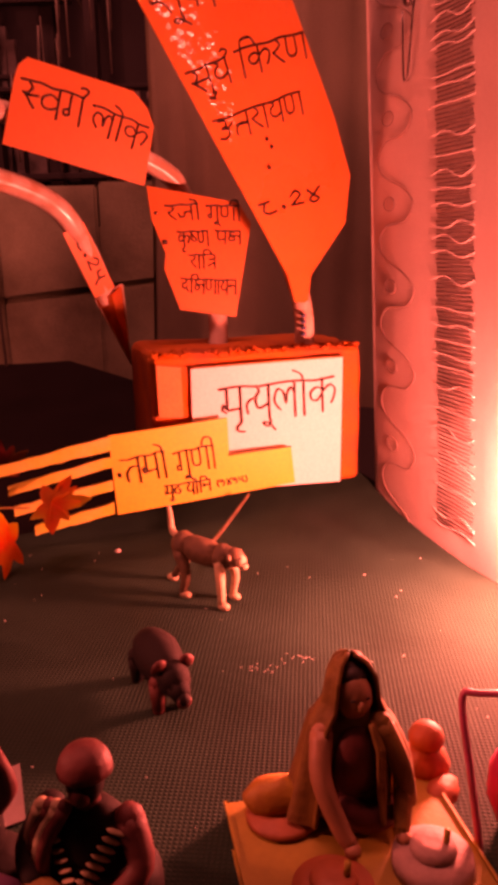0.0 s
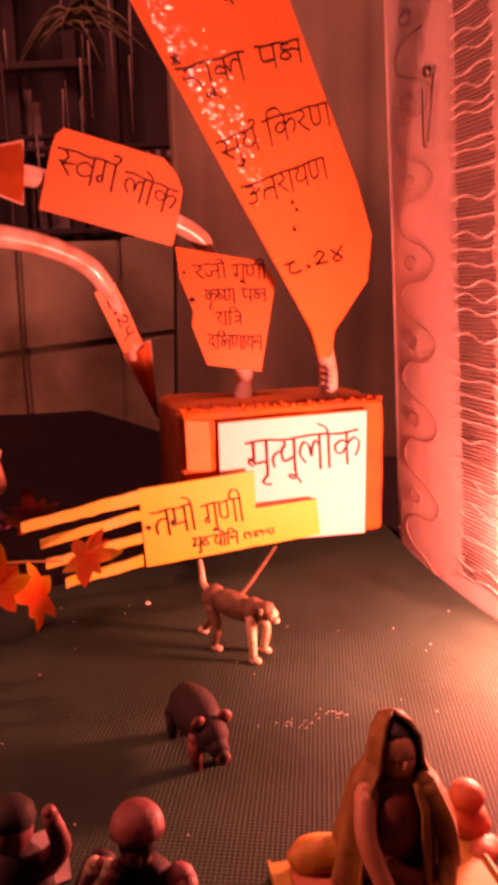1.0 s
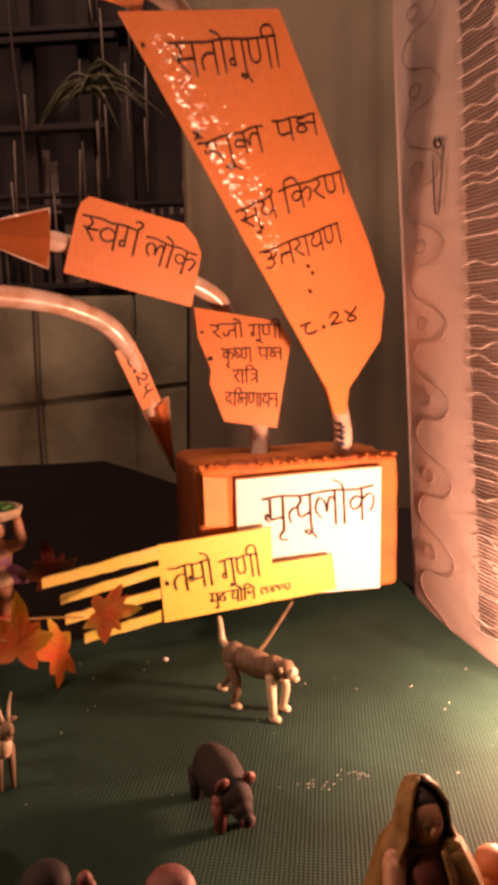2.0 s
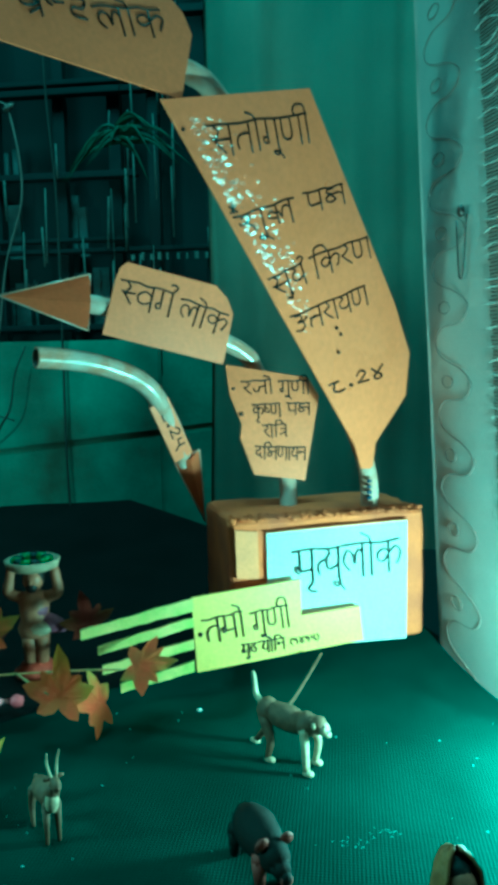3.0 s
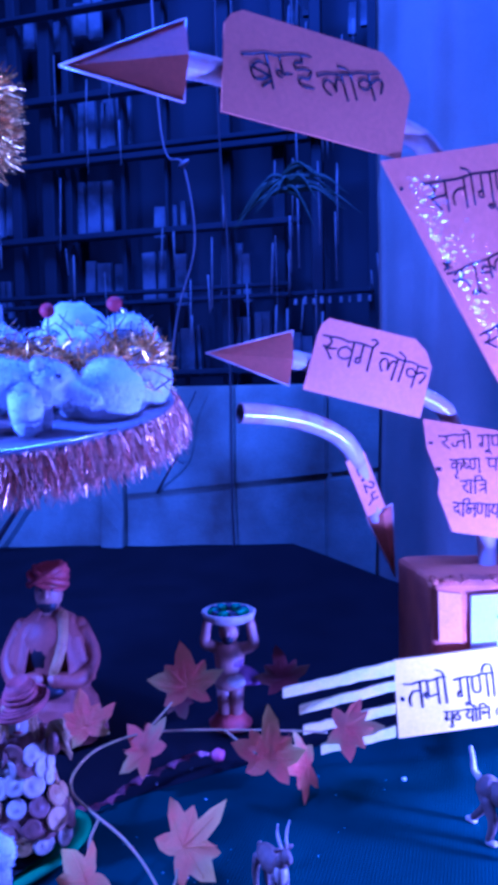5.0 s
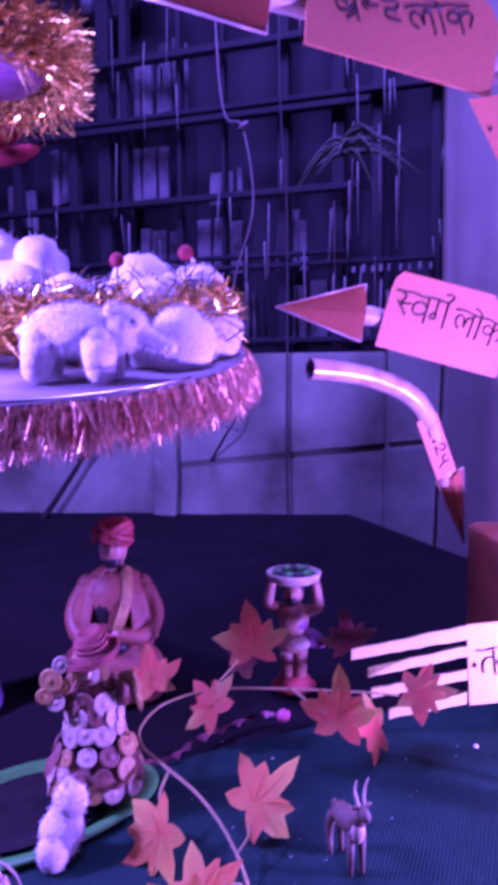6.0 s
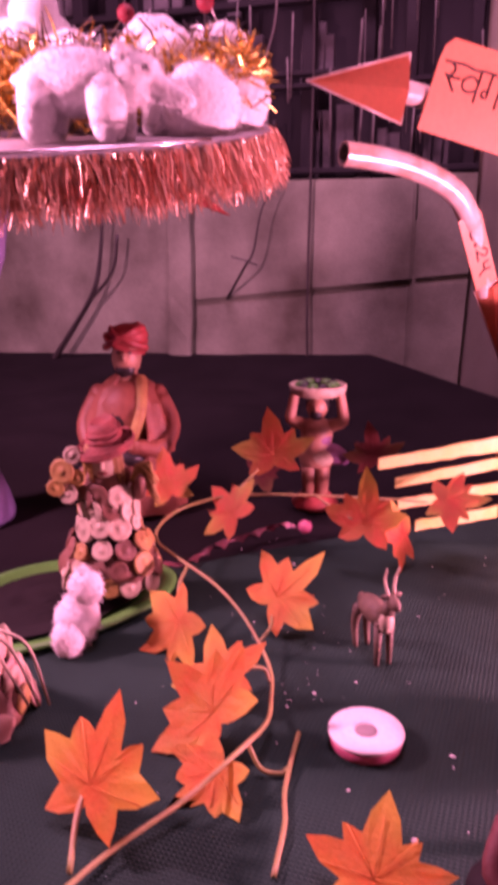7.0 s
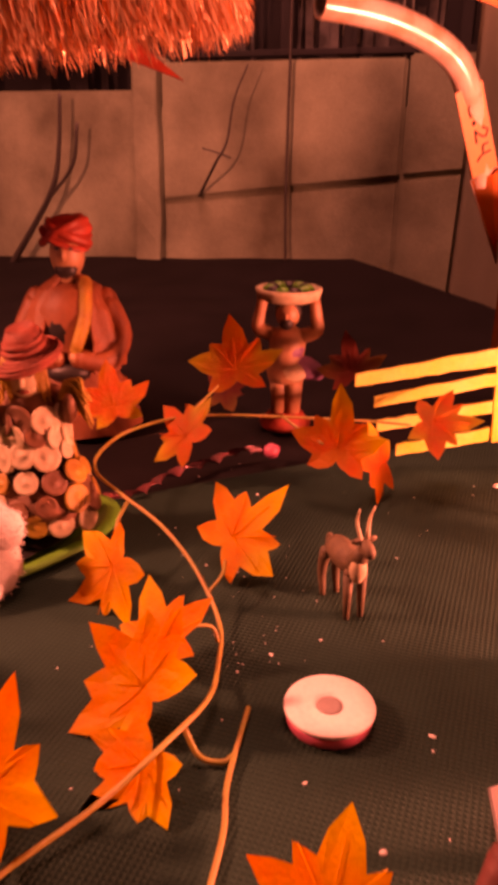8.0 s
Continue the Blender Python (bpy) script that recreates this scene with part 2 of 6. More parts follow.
def ball(bm, c, r, mat=0, turn=None, seg=14, rough=0.0):
    """An ellipsoid with radii r; rough: uneven surface."""
    r = (r, r, r) if isinstance(r, (int, float)) else r
    m = Matrix.Translation(c) @ ((turn or Matrix()).to_4x4()) @ Matrix.Diagonal((*r, 1))
    made = bmesh.ops.create_uvsphere(bm, u_segments=seg, v_segments=max(6, seg * 2 // 3), radius=1, matrix=Matrix())["verts"]
    for v in made:
        k = 1.0
        if rough:
            k += rough * noise.noise(v.co * 1.7 + V(c) * 91) + 0.4 * rough * noise.noise(v.co * 3.6 + V(c) * 57)
        v.co = m @ (v.co * k)
    for f in {f for v in made for f in v.link_faces}:
        f.material_index = mat


def lathe(bm, profile, c, sides=28, mat=0, axis=None):
    """Turn (radius, height) pairs round the upright through c."""
    m = Matrix.Translation(c) @ ((axis or Matrix()).to_4x4())
    rings = [[bm.verts.new(m @ V((r * math.cos(2 * math.pi * k / sides), r * math.sin(2 * math.pi * k / sides), h))) for k in range(sides)] for r, h in profile]
    for a, b in zip(rings, rings[1:]):
        for k in range(sides):
            bm.faces.new((a[k], a[(k + 1) % sides], b[(k + 1) % sides], b[k])).material_index = mat
    bm.faces.new(rings[0][::-1]).material_index = mat
    bm.faces.new(rings[-1]).material_index = mat


def slab(bm, corners, thick, mat=0, wavy=0.0):
    """A flat piece with the given outline (front side), thick towards its back."""
    pts = [V(p) for p in corners]
    n = V((0, 0, 0))
    c = sum(pts, V((0, 0, 0))) / len(pts)
    for a, b in zip(pts, pts[1:] + pts[:1]):
        n += (a - c).cross(b - c)
    n.normalize()
    if n.y > 0.2:
        n = -n
        pts.reverse()
    front = [bm.verts.new(p) for p in pts]
    back = [bm.verts.new(p - n * thick) for p in pts]
    bm.faces.new(front).material_index = mat
    bm.faces.new(back[::-1]).material_index = mat
    for i in range(len(pts)):
        j = (i + 1) % len(pts)
        bm.faces.new((front[j], front[i], back[i], back[j])).material_index = mat
    return n


def box(bm, lo, hi, bevel=0.0, mat=0, m=None, seg=2):
    made = bmesh.ops.create_cube(bm, size=1, matrix=Matrix())["verts"]
    lo, hi = V(lo), V(hi)
    for v in made:
        v.co = V((lo[i] + (v.co[i] + 0.5) * (hi[i] - lo[i]) for i in range(3)))
        if m:
            v.co = m @ v.co
    faces = {f for v in made for f in v.link_faces}
    for f in faces:
        f.material_index = mat
    if bevel:
        edges = {e for v in made for e in v.link_edges}
        bmesh.ops.bevel(bm, geom=list(edges), offset=bevel, segments=seg, affect="EDGES", profile=0.6)


def sheet(bm, fn, nu, nv, mat=0):
    """A grid fn(u, v), 0 to 1."""
    g = [[bm.verts.new(fn(i / nu, j / nv)) for j in range(nv + 1)] for i in range(nu + 1)]
    for i in range(nu):
        for j in range(nv):
            bm.faces.new((g[i][j], g[i + 1][j], g[i + 1][j + 1], g[i][j + 1])).material_index = mat
    return g


# handwriting: strokes of each letter on a grid, headline at height 10; "~" marks a curved stroke
GLYPH = {
    "sa": (7, "6,10 6,0;~1.5,10 2.6,7.8 1.6,6 0.3,5.6;1,5.5 4,1;1.5,5.5 6,5.5"),
    "s_half": (4.5, "~1.5,10 2.6,7.8 1.6,6 0.3,5.6;1,5.5 3.6,1.5;1.5,5.5 4.5,5.5"),
    "ra": (4.5, "~2,10 3.2,8 2,6.2 0.5,5.6;~0.8,5.8 2,3.5 4,1"),
    "va": (6, "5,10 5,0;~5,6.5 3,7.8 1,6 1.2,3.5 3,2.8 5,4"),
    "ba": (6, "5,10 5,0;~5,6.5 3,7.8 1,6 1.2,3.5 3,2.8 5,4;1.4,6.6 4.6,3.6;5,2.5 2.5,0.5"),
    "ga": (6, "5,10 5,0;2,10 2,4;~2,4 2,2.5 0.8,2.5 0.7,4 2,4.5"),
    "rga": (6, "5,10 5,0;2,10 2,4;~2,4 2,2.5 0.8,2.5 0.7,4 2,4.5;~5,10 6.2,12 5,13.4 4,12.4"),
    "la": (7, "6,10 6,0;~6,7 5,8.3 4,7 3.6,4 3,7 1.5,8.2 0.5,6 0.8,4 2,2.5"),
    "o": (2.6, "1.5,10 1.5,0;~1.5,10 0.8,12 -1.4,13.2"),
    "ka": (8, "4,10 4,0;~4,6.5 2.5,7.8 0.8,6.5 1,4.5 2.5,4 4,5.5;~4,6 6,7.8 7.5,6.5 7,4 6.2,2.5"),
    "kri": (8, "4,10 4,0;~4,6.5 2.5,7.8 0.8,6.5 1,4.5 2.5,4 4,5.5;~4,6 6,7.8 7.5,6.5 7,4 6.2,2.5;~4,0 2.8,-1.2 3.2,-2.6 4.8,-2.6"),
    "ja": (7, "6,10 6,0;6,5.5 3,5.5;~3,5.5 2.8,3 1,3 0.5,5"),
    "u": (0, "~-1,0.2 -0.7,-1 -1.6,-1.8 -2.7,-1.2 -2.0,-0.5 -0.9,-1.5 0.4,-3.2"),
    "uu": (0, "~-1.5,-0.5 -0.2,-1 -1.4,-2.2 -2.8,-2 -1,-3.2"),
    "na3": (8, "7,10 7,0;~1,10 1,4 2.5,2.6 4,4 4,10"),
    "ii": (2.6, "1.5,10 1.5,0;~1.5,10 1,13 -1.4,13.6 -2.6,11.8 -2.2,10"),
    "sh_half": (4.5, "~1,10 1,5 2.5,3.6 4.2,4;1.2,8.5 4.2,4.6"),
    "pa": (6, "5,10 5,0;~1,10 1,5 2,3.5 5,3.8"),
    "ksha": (8, "7,10 7,0;~3.8,9.4 1.8,9.2 1.4,7.6 3,6.6 1.2,5.6 1,3.6 2.6,2.6 4.2,4 3,5.8 4.8,6.6 7,5.6"),
    "aa": (2.4, "1.2,10 1.2,0"),
    "tra": (6, "5,10 5,0;5,6.5 1.5,7;5,4.2 1,2"),
    "i": (3, "1.5,10 1.5,0;~1.5,10 2,12.8 5,13.2 6.5,10"),
    "da": (5.5, "3.5,10 3.5,7.5;~3.5,7.5 1,7 1.2,4 3.4,4 4,5.5;3,4.2 5,1"),
    "dha": (5.5, "3.5,10 3.5,8;~3.5,8 1,7 1.2,3.5 4,3 4.4,5.5 2.6,5.5"),
    "ya": (6, "5,10 5,0;~1,10 2.5,8.5 1,6.5 1.2,4 3,3.2 5,4.5"),
    "rya": (6, "5,10 5,0;~1,10 2.5,8.5 1,6.5 1.2,4 3,3.2 5,4.5;~5,10 6.2,12 5,13.4 4,12.4"),
    "na": (6, "5,10 5,0;5,6 2,6;~2,6 1,7 0.5,5.5 1.6,5"),
    "ta": (6, "5,10 5,0;~5,6.5 2.5,6.5 1,4.5 1.2,1.5"),
    "tya": (7.5, "6.5,10 6.5,0;~3.4,6.6 1.6,6.4 0.6,4.4 0.9,2;~3,10 4,8.5 3,6.5 3.4,4 4.6,3.4 6.5,4.5"),
    "ma": (6, "5,10 5,0;1.5,10 1.5,4;1.5,4 5,4;~1.5,4 0.6,5.2 0.2,4 1.2,3.2"),
    "m_half": (4.2, "2,10 2,4.4;2,4.4 4.2,4.4;~2,4.4 1,5.6 0.6,4.2 1.6,3.6"),
    "mri": (6, "5,10 5,0;1.5,10 1.5,4;1.5,4 5,4;~1.5,4 0.6,5.2 0.2,4 1.2,3.2;~5,0 3.8,-1.2 4.2,-2.6 5.8,-2.6"),
    "ha": (6, "3,10 3,8;~3,8 1.2,7.8 1.2,6.2 3.4,6.2 4.6,5 3.6,3.4 1.8,3.6 1.2,2.2 2.4,0.6 4.4,0.2"),
    "sha": (7, "6,10 6,0;~1,8.5 2.5,9.5 3,7.5 1,6 0.5,7;~2.2,6.2 3.5,4.5 4,2"),
    "kla": (8, "6,10 6,0;~2.5,6.5 1,7.5 0.5,5.5 2.5,4.5;~6,7 5,8.3 4,7 3.6,4 3,7;2.6,10 2.6,2"),
    "u_full": (6, "~1,9.5 3.5,9 3.5,7 2,6 4,5.5 4.3,3 2.5,1.5 0.8,2.5;~4,6 5,6.2 6,7.6"),
    "tta": (6.5, "5.5,10 5.5,0;5.5,5.5 1,5.5;~5.5,5.5 2.5,5.5 1,3.5 1.2,1.5"),
    "8": (5.5, "0,8 3.2,8.5;~2,8.4 1.4,5 3,3.2 5,3.6"),
    "2": (5, "~0.5,7.5 2,9.5 3.5,8 1.5,5 0.8,4.4 4.4,3.6"),
    "4": (5, "~0.6,9 2.4,6.2 4,4.2 2.6,2.8 1.2,4 2.4,6.2 4.6,9.2"),
    "5": (5, "~0.6,9 0.8,6.4 3,6 3.2,9.2;~3.2,8 3.3,5 4.6,2.6"),
    "1": (4.5, "~3,8 1,8.5 1,6.5 3,6.5 3.4,4.5 2.5,2.6"),
    "dot": (3, "~1,4.4 1.5,4.9 2,4.4 1.5,3.9 1,4.4"),
    "star": (5, "1,7 4,4;4,7 1,4;2.5,7.6 2.5,3.4"),
    "(": (3, "~2.4,9 1,5.5 2.4,2"),
    ")": (3, "~0.6,9 2,5.5 0.6,2"),
    " ": (3, ""),
}


def lettering(word, left, right, height, normal, parent, pen=0.0007, headline=True, label=""):
    """Handwriting between two ends of its headline, on a surface that faces normal."""
    left, right, normal = V(left), V(right), V(normal).normalized()
    lift = normal * 0.0012
    if parent.name in PLANE:
        c, normal = PLANE[parent.name]
        left, right = left - normal * (left - c).dot(normal), right - normal * (right - c).dot(normal)
        lift = normal * 0.0002
    names = word.split("-")
    pen *= 1.05
    total = sum(GLYPH[g][0] for g in names)
    across = (right - left) / total
    up = normal.cross(right - left).normalized() * (height / 10)
    if up.z < 0:
        up = -up
    bm = bmesh.new()
    x = 0.0
    for g in names:
        wide, text = GLYPH[g]
        for stroke in filter(None, text.split(";")):
            curved = stroke[0] == "~"
            pts = [tuple(map(float, p.split(","))) for p in stroke.strip("~").split()]
            pts = [left + lift + across * (x + px) + up * (py - 10 + 0.25 * math.sin(3.1 * (x + px))) for px, py in pts]
            pts = spline(pts, 5) if curved else pts
            tube(bm, pts, pen, 5)
        x += wide
    if headline:
        pts = [left + lift + across * (total * k / 6 - 0.6) + up * 0.35 * math.sin(2.3 * k + total) for k in range(7)]
        tube(bm, spline(pts, 3), pen, 5)
    return part("lettering", bm, INK, parent, label or "black handwritten marker lettering")


# ---------------------------------------------------------------- room, table, walls


def build_room():
    bm = bmesh.new()
    box(bm, (-3.2, -2.4, -0.80), (1.9, 3.0, -0.75))
    solo("floor", bm, ROOM, "dark dusty room floor under the table", "floor", (0, 0, -0.75), kind="structure")
    bm = bmesh.new()
    box(bm, (-3.2, -2.4, 2.2), (1.9, 3.0, 2.25))
    solo("ceiling", bm, ROOM, "dim plastered ceiling", "ceiling", (0, 0, 2.2), kind="structure")
    for name, lo, hi in (("wall_north", (-3.2, 2.9, -0.75), (1.9, 3.0, 2.2)), ("wall_south", (-3.2, -2.4, -0.75), (1.9, -2.3, 2.2)),
                         ("wall_west", (-3.2, -2.3, -0.75), (-3.1, 2.9, 2.2)), ("wall_east", (1.8, -2.3, -0.75), (1.9, 2.9, 2.2))):
        bm = bmesh.new()
        box(bm, lo, hi)
        solo(name, bm, ROOM, "dim plain plastered wall", "wall", ((lo[0] + hi[0]) / 2, (lo[1] + hi[1]) / 2, -0.75), kind="structure")


def hump(x, y):
    """Height of the cloth: flat in front, swelling a little under the foam block and towards its far edge."""
    a = 0.026 * math.exp(-(((x - 0.02) / 0.13) ** 2 + ((y - 0.80) / 0.09) ** 2))
    b = 0.006 * math.exp(-((y - 0.62 + 0.9 * (x - 0.1)) / 0.03) ** 2) * max(0, min(1, (x + 0.02) * 10))
    return a + b + 0.0012 * noise.noise(V((x * 9, y * 9, 0)))


def build_table():
    """A table under a black cloth, with a green net mat on its front part."""
    t = thing("display_table", "long table draped to the floor in black cloth", "table", (-0.4, 0.5, -0.75))
    bm = bmesh.new()
    box(bm, (-1.32, -0.30, -0.06), (0.22, 1.36, -0.02), 0.004)
    part("tabletop", bm, DARKWOOD, t)
    for x in (-1.25, 0.15):
        for y in (-0.22, 1.28):
            bm = bmesh.new()
            box(bm, (x - 0.025, y - 0.025, -0.75), (x + 0.025, y + 0.025, -0.06), 0.003)
            part("leg", bm, DARKWOOD, t)

    def top(u, v):
        y = -0.33 + v * 1.75
        right = 0.40 - 0.36 * max(0, y - 0.03) if y < 0.78 else 0.13 - (y - 0.78) * 0.60
        if y > 1.25:
            right -= (y - 1.25) * 0.9
        x = -1.35 + u * (right + 1.35)
        rise = max(0, (y - 1.1) / 0.32) ** 2 * (0.030 + 0.05 * (x + 0.75))
        return V((x, y, hump(x, y) - 0.004 + rise + 0.003 * noise.noise(V((x * 5, y * 5, 3)))))

    bm = bmesh.new()
    g = sheet(bm, top, 80, 90)
    rim = [g[i][0] for i in range(81)] + [g[80][j] for j in range(1, 91)] + [g[i][90] for i in range(79, -1, -1)] + [g[0][j] for j in range(89, 0, -1)]
    low = []
    for k, v in enumerate(rim):
        d = (v.co - V((-0.5, 0.5, 0))).normalized()
        w = 0.012 + 0.012 * math.sin(k * 0.9)
        low.append(bm.verts.new((v.co.x + d.x * w, v.co.y + d.y * w, -0.74)))
    for k in range(len(rim)):
        j = (k + 1) % len(rim)
        bm.faces.new((rim[k], low[k], low[j], rim[j]))
    cloth = solo("tablecloth", bm, BLACK, "black cloth draped over the whole table", "tablecloth", (-0.4, 0.5, 0))

    def mat_top(u, v):
        # far edge runs from the tray at the side, past the yellow strips, to the corner by the lace
        x = -0.62 + u * 0.86
        far = 0.36 + max(0, x + 0.48) * 1.05 if x < -0.22 else 0.633 + (x + 0.22) * 0.62
        far = min(far, 0.80)
        y = -0.30 + v * (far + 0.30)
        x = min(x, 0.383 - 0.36 * max(0, y - 0.03))
        return V((x, y, hump(x, y) + 0.0015))

    bm = bmesh.new()
    sheet(bm, mat_top, 110, 120)
    solo("net_mat", bm, MAT, "dark green woven plastic net mat on the table", "mat", (-0.2, 0.3, 0))


def build_backdrop():
    # low wall of concrete slabs behind the table
    w = thing("wall_slabs", "low wall of stained concrete slabs behind the table", "wall", (-0.7, 1.45, -0.75), kind="structure")
    def course(x):
        return 0.125 + 0.118 * (x + 0.76)

    # ends, foot, head: upright slabs at the side, a rough pier, then two courses with a leaning bed joint
    for x0, x1, foot, head, y in ((-1.75, -1.303, None, 0.30, 1.425), (-1.300, -0.829, None, 0.318, 1.428), (-0.772, -0.338, None, "bed", 1.428), (-0.335, -0.13, None, "bed", 1.425),
                                  (-0.772, -0.337, "bed", 0.362, 1.425), (-0.334, -0.13, "bed", 0.368, 1.429)):
        bm = bmesh.new()
        box(bm, (x0, y, 0), (x1, 1.475, 1), 0)
        for v in bm.verts:
            low = course(v.co.x) + 0.007 if foot else -0.75
            high = course(v.co.x) if head == "bed" else head
            v.co.z = low + (high - low) * v.co.z
        bmesh.ops.bevel(bm, geom=bm.edges[:], offset=0.004, segments=2, affect="EDGES")
        part("slab", bm, CONCRETE, w, smooth=False)
    bm = bmesh.new()
    box(bm, (-0.826, 1.408, -0.75), (-0.775, 1.475, 0.372), 0.006)
    bmesh.ops.subdivide_edges(bm, edges=[e for e in bm.edges if e.calc_length() > 0.3], cuts=24, use_grid_fill=True)
    for v in bm.verts:
        v.co.x += 0.006 * noise.noise(v.co * 14)
        v.co.y += 0.005 * noise.noise(v.co * 22 + V((4, 0, 0)))
    part("pier", bm, CONCRETE, w, "rough mortar-smeared pier", smooth=False)
    bm = bmesh.new()
    box(bm, (-1.75, 1.434, -0.75), (-0.13, 1.50, 0.29))
    part("core", bm, CONCRETE, w, smooth=False)

    # dark lattice screen with pale boards behind it
    s = thing("lattice_screen", "dark wooden lattice screen with pale boards showing through", "screen", (-0.9, 1.72, -0.75))
    rng = random.Random(7)
    bm = bmesh.new()
    box(bm, (-2.3, 1.86, -0.75), (0.3, 1.88, 2.1))
    part("backing", bm, DARKWOOD, s, smooth=False)
    for z in (0.40, 0.575, 0.60, 0.745, 0.93, 0.95, 1.09, 1.30, 1.50, 1.72):
        bm = bmesh.new()
        wide = rng.uniform(0.004, 0.011)
        box(bm, (rng.uniform(-2.3, -1.5), 1.70, z - wide), (rng.uniform(-0.5, 0.1), 1.73, z + wide), 0.002)
        part("rail", bm, DARKWOOD, s, smooth=False)
    x = -2.25
    while x < 0.05:
        bm = bmesh.new()
        wide = rng.uniform(0.008, 0.034)
        box(bm, (x, 1.735, -0.75), (x + wide, 1.765, 2.05), 0.003)
        part("post", bm, DARKWOOD, s, smooth=False)
        x += rng.uniform(0.05, 0.19)
    # pale boards in clusters between the rails
    clusters = [(-0.843, -0.755, 0.75, 0.84), (-0.875, -0.755, 0.575, 0.70), (-0.667, -0.572, 0.575, 0.70), (-1.10, -0.97, 0.95, 1.10), (-0.343, -0.286, 1.18, 1.26), (-0.489, -0.422, 1.22, 1.28),
                (-1.30, -1.20, 0.78, 0.93), (-0.97, -0.90, 0.98, 1.15), (-1.07, -0.95, 0.76, 0.90), (-1.04, -0.92, 0.60, 0.70), (-0.64, -0.52, 0.40, 0.53), (-0.49, -0.33, 0.40, 0.50), (-0.84, -0.72, 0.40, 0.52)]
    clusters += [(x, x + rng.uniform(0.06, 0.13), z, z + rng.uniform(0.07, 0.14)) for x, z in ((rng.uniform(-2.1, -1.3), rng.uniform(0.4, 1.5)) for k in range(12))]
    clusters += [(x, x + rng.uniform(0.06, 0.13), z, z + rng.uniform(0.07, 0.14)) for x, z in ((rng.uniform(-1.2, -0.5), rng.uniform(1.2, 1.6)) for k in range(8))]
    for x0, x1, z0, z1 in clusters:
        px = x0
        while px < x1 - 0.008:
            wide = min(rng.uniform(0.014, 0.042), x1 - px)
            lo, hi = z0 + rng.uniform(-0.01, 0.012), z1 + rng.uniform(-0.02, 0.015)
            lean = Matrix.Translation((px, 1.78, lo)) @ Euler((0, rng.uniform(-0.05, 0.05), 0)).to_matrix().to_4x4() @ Matrix.Translation((-px, -1.78, -lo))
            bm = bmesh.new()
            box(bm, (px, 1.775, lo), (px + wide, 1.79, hi), 0.002, 0, lean)
            part("board", bm, PALEBOARD, s, smooth=False)
            px += wide + rng.uniform(0.003, 0.012)
    # white nail-like ends along one rail
    for k in range(9):
        bm = bmesh.new()
        x = -0.46 + 0.021 * k + rng.uniform(-0.004, 0.004)
        box(bm, (x, 1.692, 0.548), (x + rng.uniform(0.004, 0.009), 1.699, 0.560 + rng.uniform(0, 0.006)))
        part("peg", bm, STICK, s, smooth=False)
    for k in range(64):
        x = rng.uniform(-1.5, -0.27) if k % 2 else rng.uniform(-0.52, -0.26)
        z = rng.uniform(0.40, 1.15)
        bm = bmesh.new()
        h = rng.uniform(0.04, 0.20)
        tube(bm, [(x, 1.69, z), (x + rng.uniform(-0.006, 0.006), 1.69, z + h)], rng.uniform(0.0010, 0.0026), 5)
        part("stick", bm, STICK, s)

    # palm spikes in front of the screen
    p = thing("dry_palm_spray", "dusty dry palm spray hung before the dark screen", "plant", (-0.45, 1.62, 0.78))
    bm = bmesh.new()
    tube(bm, [(-0.45, 1.60, 0.80), (-0.452, 1.60, 1.5), (-0.45, 1.60, 2.2)], 0.0012, 5)
    part("hanging_cord", bm, WIRE, p)
    for k in range(26):
        a = rng.uniform(-0.5, 3.5)
        L = rng.uniform(0.08, 0.17)
        c = V((-0.45 + rng.uniform(-0.02, 0.02), 1.60, 0.80 + rng.uniform(-0.02, 0.02)))
        tip = c + V((math.cos(a) * L, -0.03, math.sin(a) * L * 0.5 - 0.08))
        bm = bmesh.new()
        mid = (c + tip) / 2 + V((0, 0, 0.025))
        tube(bm, spline([c, mid, tip], 4), [0.003, 0.0045, 0.005, 0.005, 0.0045, 0.0035, 0.002, 0.001, 0.0005], 4)
        part("leaf", bm, GRASS, p)

    # grey curtain
    def grey(u, v):
        x = -0.235 + u * 1.3
        z = -0.74 + v * 2.9
        f = 0.050 * noise.noise(V((x * 7.0, z * 0.35, 1))) + 0.012 * noise.noise(V((x * 24, z * 0.6, 4))) + 0.003 * noise.noise(V((x * 60, z * 2.0, 7)))
        return V((x + 0.012 * noise.noise(V((z * 1.3, 0, 5))) - 0.02 * max(0, 0.35 - z), 1.40 + f - 0.30 * u, z))

    bm = bmesh.new()
    sheet(bm, grey, 150, 40)
    bmesh.ops.solidify(bm, geom=bm.faces[:], thickness=0.002)
    solo("grey_curtain", bm, GREY_CURTAIN, "plain grey cloth curtain hanging in soft folds", "curtain", (0.4, 1.4, -0.74))

    # hanging cables
    for pts, r, m, lab in (
            ([(-0.70, 1.44, 1.45), (-0.678, 1.44, 0.891), (-0.63, 1.44, 0.812), (-0.609, 1.44, 0.656), (-0.649, 1.44, 0.518), (-0.672, 1.44, 0.377)], 0.0022, WIRE_PALE, "thin pale string with a knot hanging down"),
            ([(-0.546, 1.41, 1.45), (-0.543, 1.41, 0.89), (-0.529, 1.41, 0.651), (-0.528, 1.41, 0.421), (-0.530, 1.41, 0.16), (-0.527, 1.41, 0.02)], 0.0026, WIRE, "thin dark cable hanging down the wall")):
        bm = bmesh.new()
        tube(bm, spline(pts, 8), r, 6)
        if m is WIRE_PALE:
            ball(bm, (-0.628, 1.437, 0.815), (0.014, 0.006, 0.006), turn=Euler((0, -0.6, 0)).to_matrix(), seg=8)
